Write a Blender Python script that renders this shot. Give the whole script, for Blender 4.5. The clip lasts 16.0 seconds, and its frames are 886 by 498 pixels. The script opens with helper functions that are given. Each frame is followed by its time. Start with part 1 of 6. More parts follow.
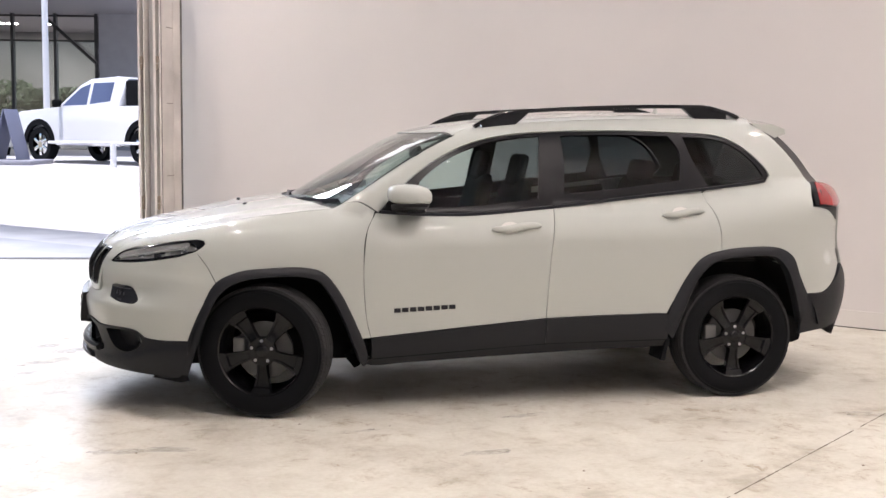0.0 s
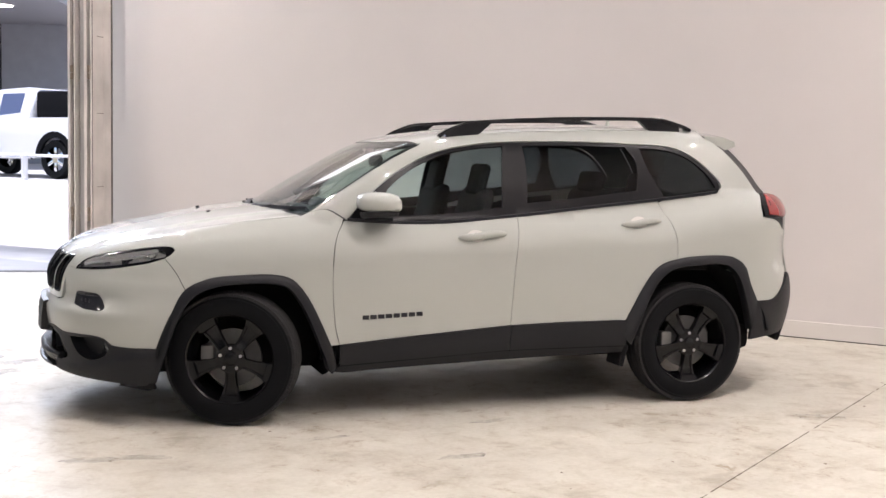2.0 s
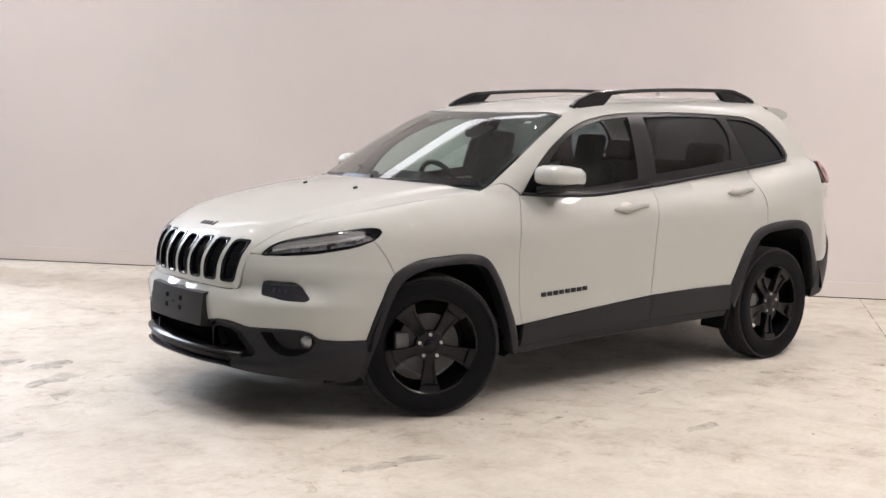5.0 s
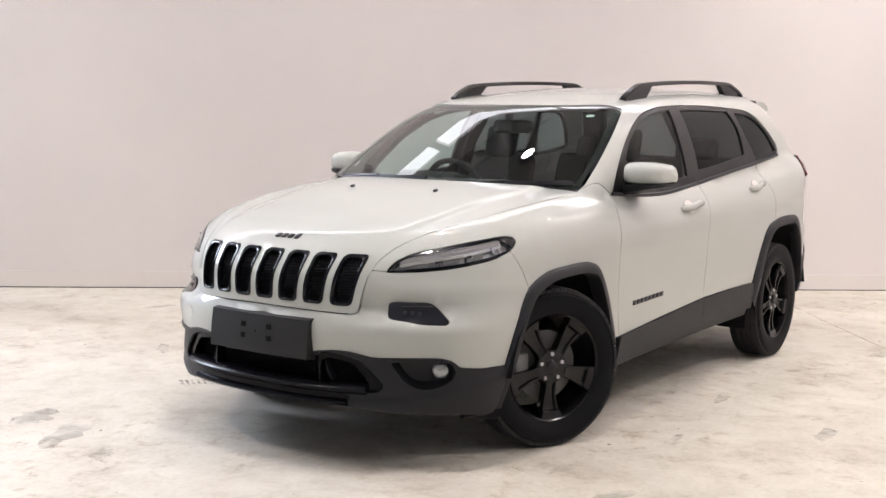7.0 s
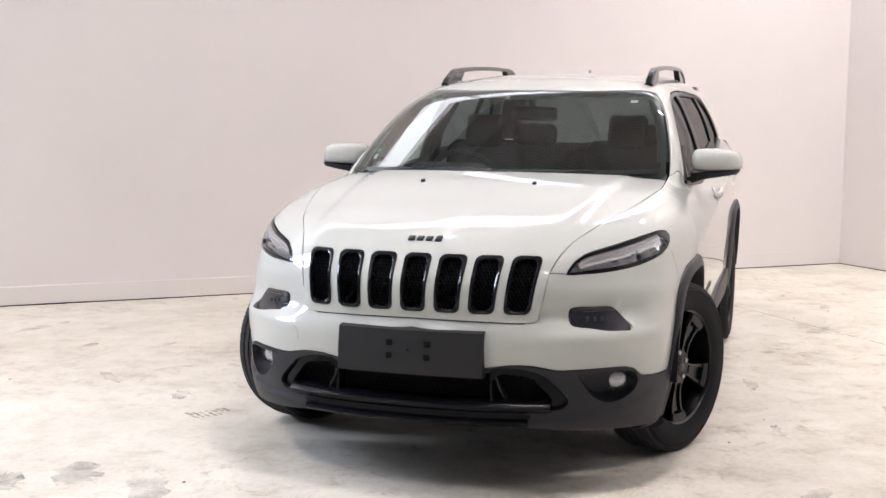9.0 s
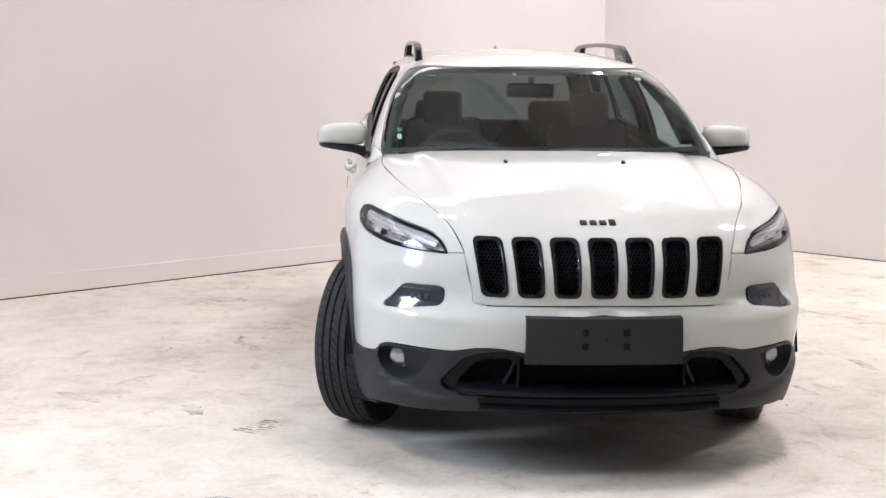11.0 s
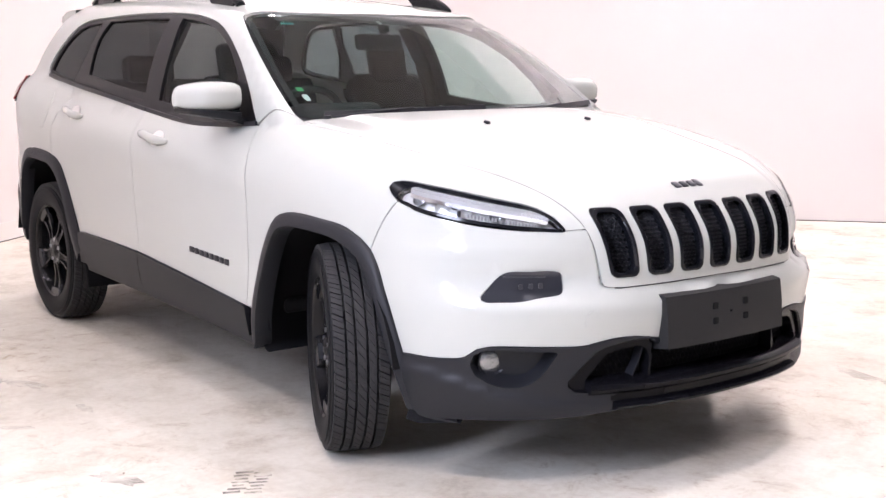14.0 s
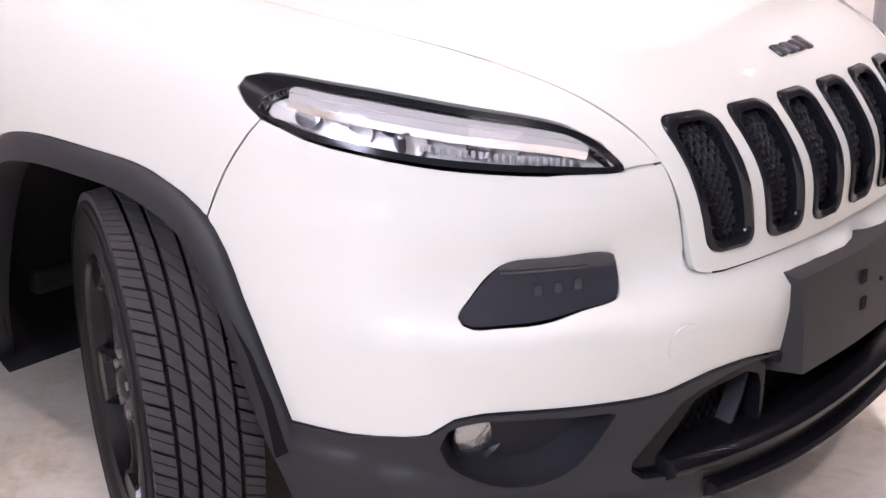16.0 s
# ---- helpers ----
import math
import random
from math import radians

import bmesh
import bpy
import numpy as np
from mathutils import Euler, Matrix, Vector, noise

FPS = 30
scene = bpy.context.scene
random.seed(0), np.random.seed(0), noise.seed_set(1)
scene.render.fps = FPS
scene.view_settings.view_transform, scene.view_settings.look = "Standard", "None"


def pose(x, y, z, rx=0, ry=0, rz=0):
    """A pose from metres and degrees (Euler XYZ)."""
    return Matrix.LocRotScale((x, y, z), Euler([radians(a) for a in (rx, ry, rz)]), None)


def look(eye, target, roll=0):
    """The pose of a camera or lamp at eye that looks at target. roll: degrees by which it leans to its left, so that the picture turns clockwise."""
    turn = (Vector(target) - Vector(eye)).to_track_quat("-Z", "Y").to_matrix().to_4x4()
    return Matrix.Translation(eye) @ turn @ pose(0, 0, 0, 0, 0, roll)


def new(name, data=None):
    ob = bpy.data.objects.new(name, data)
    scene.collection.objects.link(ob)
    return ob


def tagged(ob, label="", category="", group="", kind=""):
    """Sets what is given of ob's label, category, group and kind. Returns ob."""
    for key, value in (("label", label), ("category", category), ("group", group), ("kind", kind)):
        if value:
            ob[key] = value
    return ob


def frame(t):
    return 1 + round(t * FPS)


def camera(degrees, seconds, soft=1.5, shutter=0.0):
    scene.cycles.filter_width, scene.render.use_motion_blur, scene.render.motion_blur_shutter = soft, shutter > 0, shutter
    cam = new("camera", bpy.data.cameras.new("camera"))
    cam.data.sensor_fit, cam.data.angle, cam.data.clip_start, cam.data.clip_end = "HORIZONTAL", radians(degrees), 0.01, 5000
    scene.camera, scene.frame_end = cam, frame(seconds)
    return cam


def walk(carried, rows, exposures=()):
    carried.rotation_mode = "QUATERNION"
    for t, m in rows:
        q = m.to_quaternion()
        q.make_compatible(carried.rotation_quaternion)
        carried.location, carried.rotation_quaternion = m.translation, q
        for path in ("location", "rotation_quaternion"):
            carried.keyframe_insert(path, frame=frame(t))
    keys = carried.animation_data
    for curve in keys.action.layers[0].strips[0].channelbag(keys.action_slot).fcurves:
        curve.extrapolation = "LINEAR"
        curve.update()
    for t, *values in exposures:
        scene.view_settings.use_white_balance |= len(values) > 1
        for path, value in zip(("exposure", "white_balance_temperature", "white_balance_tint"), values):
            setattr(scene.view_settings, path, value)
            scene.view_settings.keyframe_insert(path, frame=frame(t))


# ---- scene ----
from mathutils.geometry import delaunay_2d_cdt

cam = camera(41.09, 16.0)
PATH = [
    (0, look((-0.602, -7.057, 1.527), (0.364, -3.196, 1.126), 0.67)),
    (0.5, look((-0.370, -7.114, 1.505), (0.502, -3.229, 1.125), 0.80)),
    (1, look((-0.335, -7.116, 1.474), (0.534, -3.229, 1.110), 0.91)),
    (1.5, look((-0.568, -7.081, 1.472), (0.510, -3.245, 1.124), 1.10)),
    (2, look((-0.971, -7.024, 1.473), (0.318, -3.253, 1.137), 1.20)),
    (2.5, look((-1.360, -6.830, 1.456), (0.134, -3.135, 1.121), 1.25)),
    (3, look((-1.883, -6.626, 1.443), (-0.136, -3.043, 1.115), 1.37)),
    (3.5, look((-2.376, -6.388, 1.422), (-0.450, -2.897, 1.095), 1.43)),
    (4, look((-2.788, -6.054, 1.417), (-0.683, -2.670, 1.072), 1.37)),
    (4.5, look((-3.236, -5.763, 1.451), (-0.921, -2.524, 1.069), 1.36)),
    (5, look((-3.580, -5.351, 1.461), (-1.087, -2.254, 1.025), 1.34)),
    (7.5, look((-4.673, -2.895, 1.384), (-1.261, -0.846, 0.981), 1.04)),
    (8, look((-4.827, -2.392, 1.380), (-1.279, -0.590, 0.974), 1.11)),
    (8.5, look((-4.839, -1.851, 1.358), (-1.158, -0.342, 0.942), 1.20)),
    (9, look((-4.917, -1.342, 1.344), (-1.116, -0.170, 0.919), 0.57)),
    (9.5, look((-4.964, -0.842, 1.314), (-1.072, -0.018, 0.897), 0.87)),
    (10, look((-4.986, -0.258, 1.347), (-1.039, 0.203, 0.887), 0.73)),
    (12.5, look((-4.420, 2.122, 1.342), (-0.688, 0.766, 0.863), 0.29)),
    (13, look((-4.123, 2.455, 1.323), (-0.542, 0.744, 0.833), 0.04)),
    (13.5, look((-3.726, 2.738, 1.310), (-0.349, 0.657, 0.788), 0.05)),
    (14, look((-3.341, 2.902, 1.299), (-0.182, 0.527, 0.682), -0.09)),
    (14.5, look((-2.830, 2.838, 1.282), (0.094, 0.222, 0.505), -0.31)),
    (15, look((-2.368, 2.673, 1.283), (0.358, -0.081, 0.288), -0.48)),
    (15.5, look((-1.973, 2.340, 1.264), (0.588, -0.500, 0.093), -0.59)),
    (16, look((-1.676, 1.940, 1.247), (0.820, -0.914, -0.027), -0.92)),
]
EXPOSURES = [(0, 0.29, 6600, 18), (5, 0.28, 6580, 18), (7.5, 0.50, 6450, 18), (9, 0.55, 6350, 18), (10, 0.54, 6300, 18), (12.5, 0.54, 6230, 21), (13.5, 0.73, 6300, 23), (14.5, 0.94, 6380, 29), (15, 1.01, 6430, 31), (15.5, 0.95, 6530, 31), (16, 0.79, 6640, 31)]
walk(cam, PATH, EXPOSURES)

# ---- world, lamps ----
world = bpy.data.worlds.new("sky")
scene.world = world
world.use_nodes = True
wn = world.node_tree.nodes
sky = wn.new("ShaderNodeTexSky")
sky.sky_type, sky.sun_disc = "NISHITA", False
sky.sun_elevation, sky.sun_rotation = radians(78), radians(228.7)
world.node_tree.links.new(sky.outputs[0], wn["Background"].inputs[0])
wn["Background"].inputs[1].default_value = 0.15
sun = new("sun", bpy.data.lights.new("sun", "SUN"))
sun.data.energy, sun.data.angle, sun.data.color = 5.0, radians(0.5), (0.90, 0.94, 1.0)
sun.matrix_world = look((-8.0, 8.0, 24.0), (-8.0 + 0.7504 * 5.1, 8.0 + 0.661 * 5.1, 0.0))
CEILING = 6.2
# high-bay lamps in a regular grid, square to the walls
LAMP_GRID = [(0.9, 1.65, 106), (0.9, 5.85, 130), (0.9, 10.05, 50), (5.7, 1.65, 45), (5.7, 5.85, 68), (5.7, 10.05, 25), (10.2, 1.65, 75), (10.7, 5.85, 98), (10.7, 10.05, 10)]
LAMPS = [(7.318 - 0.663 * a - 0.775 * b, -1.665 + 0.7487 * a - 0.632 * b, power) for a, b, power in LAMP_GRID]
for lx, ly, power in LAMPS:
    lamp = new("lamp_light", bpy.data.lights.new("lamp_light", "AREA"))
    lamp.data.shape, lamp.data.size, lamp.data.energy, lamp.data.color = "DISK", 0.13, power, (1.0, 0.945, 0.89)
    lamp.data.spread = radians(150)
    lamp.matrix_world = pose(lx, ly, CEILING - 0.42)
# sky light in the upper part of the tall doorway
door_sky = new("doorway_sky", bpy.data.lights.new("doorway_sky", "AREA"))
door_sky.data.shape, door_sky.data.size, door_sky.data.size_y = "RECTANGLE", 4.2, 2.4
door_sky.data.energy, door_sky.data.color = 860, (0.76, 0.87, 1.0)
door_sky.matrix_world = look((-1.905, 8.826, 4.55), (-4.27, 6.90, 3.4))

# ---- mesh helpers ----
def link_mesh(name, mesh, mat, parent=None, label="", smooth=35):
    if mat is not None:
        mesh.materials.append(mat)
    if smooth:
        mesh.polygons.foreach_set("use_smooth", [True] * len(mesh.polygons))
        mesh.set_sharp_from_angle(angle=radians(smooth))
    ob = new(name, mesh)
    if parent is not None:
        ob.parent = parent
    if label:
        ob["label"] = label
    return ob


def part(name, bm, mat, parent, label="", smooth=35):
    """Link a bmesh as one mesh object under a thing or a part."""
    mesh = bpy.data.meshes.new(name)
    bmesh.ops.recalc_face_normals(bm, faces=bm.faces)
    bm.to_mesh(mesh)
    bm.free()
    return link_mesh(name, mesh, mat, parent, label, smooth)


def thing(name, label, category, group="", kind="", at=None):
    ob = new(name)
    ob.empty_display_size = 0.2
    if at is not None:
        ob.matrix_basis = at
    return tagged(ob, label, category, group, kind)


def box(bm, size, m=None, bevel=0.0, seg=2):
    made = bmesh.ops.create_cube(bm, size=1.0, matrix=(m or Matrix()) @ Matrix.Diagonal((*size, 1)))
    if bevel:
        vs = set(made["verts"])
        es = [e for e in bm.edges if e.verts[0] in vs and e.verts[1] in vs]
        bmesh.ops.bevel(bm, geom=es, offset=bevel, segments=seg, affect="EDGES", profile=0.5)
    return bm


def cyl(bm, r, depth, m=None, seg=24, r2=None):
    bmesh.ops.create_cone(bm, cap_ends=True, segments=seg, radius1=r, radius2=r if r2 is None else r2, depth=depth, matrix=m or Matrix())
    return bm


def lathe(bm, profile, seg=64, m=None, closed=False):
    """Turn (radius, along) points about the y axis."""
    m = m or Matrix()
    rings = []
    for k in range(seg):
        a = 2 * math.pi * k / seg
        rings.append([bm.verts.new(m @ Vector((r * math.cos(a), y, r * math.sin(a)))) for r, y in profile])
    n = len(profile)
    for k in range(seg):
        p, q = rings[k], rings[(k + 1) % seg]
        for j in range(n if closed else n - 1):
            i = (j + 1) % n
            bm.faces.new((p[j], p[i], q[i], q[j]))
    return bm


def sweep(bm, path, section, up=(0, 0, 1), caps=True, scales=None):
    """Sweep a closed 2D section along a path of points; section x lies across, y along up."""
    path = [Vector(p) for p in path]
    rings = []
    for k, p in enumerate(path):
        t = (path[min(k + 1, len(path) - 1)] - path[max(k - 1, 0)]).normalized()
        side = t.cross(Vector(up)).normalized()
        top = side.cross(t).normalized()
        s = scales[k] if scales else 1.0
        rings.append([bm.verts.new(p + side * (a * s) + top * (b * s)) for a, b in section])
    n = len(section)
    for p, q in zip(rings, rings[1:]):
        for j in range(n):
            bm.faces.new((p[j], p[(j + 1) % n], q[(j + 1) % n], q[j]))
    if caps:
        bm.faces.new(rings[0][::-1])
        bm.faces.new(rings[-1])
    return bm


def circle(r, n=10, ry=None):
    return [(r * math.cos(2 * math.pi * k / n), (ry or r) * math.sin(2 * math.pi * k / n)) for k in range(n)]


def curve(pts, step=0.03, closed=False):
    """Points at even steps on a smooth curve through pts."""
    p = np.array(pts, float)
    if len(p) == 2 and not closed:
        n = max(int(np.linalg.norm(p[1] - p[0]) / step), 1)
        return p[0] + (p[1] - p[0]) * np.linspace(0, 1, n + 1)[:, None]
    q = np.vstack([p[-1], p, p[:2]]) if closed else np.vstack([2 * p[0] - p[1], p, 2 * p[-1] - p[-2]])
    out = []
    for a, b, c, d in zip(q, q[1:], q[2:], q[3:]):
        n = max(int(np.linalg.norm(c - b) / step), 1)
        t = np.linspace(0, 1, n, endpoint=False)[:, None]
        ka, kb, kc = [max(np.linalg.norm(v - u), 1e-6) ** 0.5 for u, v in ((a, b), (b, c), (c, d))]
        m1 = ((b - a) / ka - (c - a) / (ka + kb) + (c - b) / kb) * kb
        m2 = ((c - b) / kb - (d - b) / (kb + kc) + (d - c) / kc) * kb
        out.append((2 * t**3 - 3 * t**2 + 1) * b + (t**3 - 2 * t**2 + t) * m1 + (3 * t**2 - 2 * t**3) * c + (t**3 - t**2) * m2)
    if not closed:
        out.append(p[-1:])
    return np.vstack(out)


def loop(*runs, step=0.03):
    """A closed outline out of smooth runs that meet at corners."""
    out = []
    for run in runs:
        c = curve(run, step)
        if out and np.linalg.norm(out[-1][-1] - c[0]) < 1e-3:
            c = c[1:]
        out.append(c)
    p = np.vstack(out)
    return p[:-1] if np.linalg.norm(p[0] - p[-1]) < 1e-3 else p


def inside(pts, poly):
    x, y = pts[:, 0], pts[:, 1]
    hit = np.zeros(len(pts), bool)
    for (ax, ay), (bx, by) in zip(poly, np.roll(poly, -1, 0)):
        cross = (ay > y) != (by > y)
        hit ^= cross & (x < (bx - ax) * (y - ay) / (by - ay if by != ay else 1e-9) + ax)
    return hit


def edge_distance(pts, poly):
    best = np.full(len(pts), 9.0)
    for a, b in zip(poly, np.roll(poly, -1, 0)):
        ab = b - a
        t = np.clip(((pts - a) @ ab) / max(ab @ ab, 1e-12), 0, 1)
        best = np.minimum(best, np.linalg.norm(pts - a - t[:, None] * ab, axis=1))
    return best


def gradient(f, p, e=2e-3):
    g = np.stack([f(p + e * k) - f(p - e * k) for k in np.eye(3)], -1)
    return g / np.maximum(np.linalg.norm(g, axis=-1, keepdims=True), 1e-9)


def onto(f, p, d, reach=0.7):
    """Slide points along d, from outside inwards, to the form f = 0."""
    s = np.linspace(reach, -reach, 141)
    v = f(p[:, None, :] + s[None, :, None] * d)
    k = np.argmax(v <= 0, axis=1)
    k = np.where(k == 0, 70, k)
    a, b = s[k - 1], s[k]
    for _ in range(22):
        m = (a + b) / 2
        o = f(p + m[:, None] * d) > 0
        a, b = np.where(o, m, a), np.where(o, b, m)
    return p + b[:, None] * d


def patch(f, outline, d, holes=(), cell=0.05, offset=0.0, flange=0.014, mirror=1):
    """A sheet of the form f inside an outline seen along d: vertices, faces, normals. The rim turns inwards by flange."""
    d = np.array(d, float) / np.linalg.norm(d)
    e1 = np.cross((0, 0, 1.0), d)
    e1 = e1 / np.linalg.norm(e1) if np.linalg.norm(e1) > 0.1 else np.array((1.0, 0, 0))
    e2 = np.cross(d, e1)
    loops = [np.stack([np.asarray(o) @ e1, np.asarray(o) @ e2], -1) for o in (outline, *holes)]
    outer = loops[0]
    lo, hi = outer.min(0), outer.max(0)
    gx, gy = np.meshgrid(np.arange(lo[0] + cell / 2, hi[0], cell), np.arange(lo[1] + cell / 2, hi[1], cell))
    gx[1::2] += cell / 2
    grid = np.stack([gx.ravel(), gy.ravel()], -1)
    keep = inside(grid, outer)
    for h in loops[1:]:
        keep &= ~inside(grid, h)
    for l in loops:
        keep &= edge_distance(grid, l) > cell * 0.45
    pts = np.vstack(loops + [grid[keep]])
    edges, n = [], 0
    for l in loops:
        edges += [(n + k, n + (k + 1) % len(l)) for k in range(len(l))]
        n += len(l)
    vs, _, tris, *_ = delaunay_2d_cdt([Vector(p) for p in pts], edges, [], 0, 1e-6)
    v2 = np.array([tuple(v) for v in vs])
    tris = np.array([t for t in tris if len(t) == 3])
    mid = v2[tris].mean(1)
    ok = inside(mid, outer)
    for h in loops[1:]:
        ok &= ~inside(mid, h)
    tris = tris[ok]
    depth = float(np.mean(np.asarray(outline) @ d))
    p3 = onto(f, v2[:, :1] * e1 + v2[:, 1:] * e2 + depth * d, d)
    nm = gradient(f, p3)
    p3 = p3 + nm * offset
    p3[np.abs(p3[:, 1]) < 0.006, 1] = 0.0
    a, b, c = (p3[tris[:, k]] for k in range(3))
    flip = (np.cross(b - a, c - a) * nm[tris[:, 0]]).sum(-1) < 0
    tris[flip] = tris[flip][:, ::-1]
    faces = [tuple(t) for t in tris.tolist()]
    corners = list(faces)
    if flange:
        count = {}
        for t in faces:
            for k in range(3):
                e = (t[k], t[(k + 1) % 3])
                count[e] = True
        rim = [e for e in count if (e[1], e[0]) not in count]
        used = sorted({v for e in rim for v in e})
        start = len(p3)
        top = {v: start + k for k, v in enumerate(used)}
        out = {v: np.zeros(3) for v in used}
        for u, v in rim:
            o = np.cross(p3[v] - p3[u], nm[u])
            out[u] += o
            out[v] += o
        on = np.array([out[v] / max(np.linalg.norm(out[v]), 1e-9) for v in used])
        idx = np.array(used)
        p3 = np.vstack([p3, p3[idx] - nm[idx] * flange])
        nm = np.vstack([nm, on])
        for u, v in rim:
            if abs(p3[u][1]) > 0.004 or abs(p3[v][1]) > 0.004:
                faces.append((v, u, top[u], top[v]))
                corners.append((top[v], top[u], top[u], top[v]))
    if mirror < 0:
        p3, nm = p3 * (1, -1, 1), nm * (1, -1, 1)
        faces, corners = [t[::-1] for t in faces], [t[::-1] for t in corners]
    return p3, faces, [nm[i] for t in corners for i in t]


def sheet(name, pieces, mat, parent, label=""):
    """One mesh object out of patches, shaded by the normals of the form itself."""
    vs, fs, ns, n = [], [], [], 0
    for p, f, m in pieces:
        vs.append(p)
        ns += [tuple(v) for v in m]
        fs += [tuple(i + n for i in t) for t in f]
        n += len(p)
    mesh = bpy.data.meshes.new(name)
    mesh.from_pydata(np.vstack(vs).tolist(), [], fs)
    mesh.polygons.foreach_set("use_smooth", [True] * len(mesh.polygons))
    mesh.update()
    mesh.normals_split_custom_set(ns)
    return link_mesh(name, mesh, mat, parent, label, smooth=0)

# ---- materials ----
def material(name, color, rough=0.5, metal=0.0, coat=0.0, bump=0.0, scale=60.0, vary=0.0, vary_scale=3.0, spec=0.5, emit=0.0):
    m = bpy.data.materials.new(name)
    m.use_nodes = True
    nt, b = m.node_tree, m.node_tree.nodes["Principled BSDF"]
    b.inputs["Base Color"].default_value = (*color, 1)
    b.inputs["Roughness"].default_value = rough
    b.inputs["Metallic"].default_value = metal
    b.inputs["Coat Weight"].default_value = coat
    b.inputs["Coat Roughness"].default_value = 0.03
    b.inputs["Specular IOR Level"].default_value = spec
    if emit:
        b.inputs["Emission Color"].default_value = (*color, 1)
        b.inputs["Emission Strength"].default_value = emit
    co = nt.nodes.new("ShaderNodeTexCoord")
    if bump:
        n = nt.nodes.new("ShaderNodeTexNoise")
        n.inputs["Scale"].default_value, n.inputs["Detail"].default_value = scale, 6
        k = nt.nodes.new("ShaderNodeBump")
        k.inputs["Strength"].default_value, k.inputs["Distance"].default_value = bump, 0.002
        nt.links.new(co.outputs["Object"], n.inputs["Vector"])
        nt.links.new(n.outputs["Fac"], k.inputs["Height"])
        nt.links.new(k.outputs["Normal"], b.inputs["Normal"])
    if vary:
        n = nt.nodes.new("ShaderNodeTexNoise")
        n.inputs["Scale"].default_value, n.inputs["Detail"].default_value = vary_scale, 8
        r = nt.nodes.new("ShaderNodeMapRange")
        r.inputs[1].default_value, r.inputs[2].default_value, r.inputs[3].default_value, r.inputs[4].default_value = 0.3, 0.7, 1 - vary, 1 + vary
        x = nt.nodes.new("ShaderNodeVectorMath")
        x.operation = "SCALE"
        x.inputs[0].default_value = color
        nt.links.new(co.outputs["Object"], n.inputs["Vector"])
        nt.links.new(n.outputs["Fac"], r.inputs[0])
        nt.links.new(r.outputs[0], x.inputs["Scale"])
        nt.links.new(x.outputs[0], b.inputs["Base Color"])
    return m


def glass(name, tint, gloss=1.0, rough=0.0, face=0.05):
    m = bpy.data.materials.new(name)
    m.use_nodes = True
    nt = m.node_tree
    nt.nodes.remove(nt.nodes["Principled BSDF"])
    t, g, x, f, p5, ma = (nt.nodes.new(k) for k in ("ShaderNodeBsdfTransparent", "ShaderNodeBsdfGlossy", "ShaderNodeMixShader", "ShaderNodeLayerWeight", "ShaderNodeMath", "ShaderNodeMath"))
    t.inputs[0].default_value = (*tint, 1)
    g.inputs["Roughness"].default_value = rough
    g.inputs["Color"].default_value = (gloss, gloss, gloss, 1)
    f.inputs[0].default_value = 0.5
    p5.operation, ma.operation = "POWER", "MULTIPLY_ADD"
    p5.inputs[1].default_value = 5.0
    ma.inputs[1].default_value, ma.inputs[2].default_value = 1 - face, face
    nt.links.new(f.outputs["Facing"], p5.inputs[0])
    nt.links.new(p5.outputs[0], ma.inputs[0])
    nt.links.new(ma.outputs[0], x.inputs[0])
    nt.links.new(t.outputs[0], x.inputs[1])
    nt.links.new(g.outputs[0], x.inputs[2])
    nt.links.new(x.outputs[0], nt.nodes["Material Output"].inputs[0])
    return m


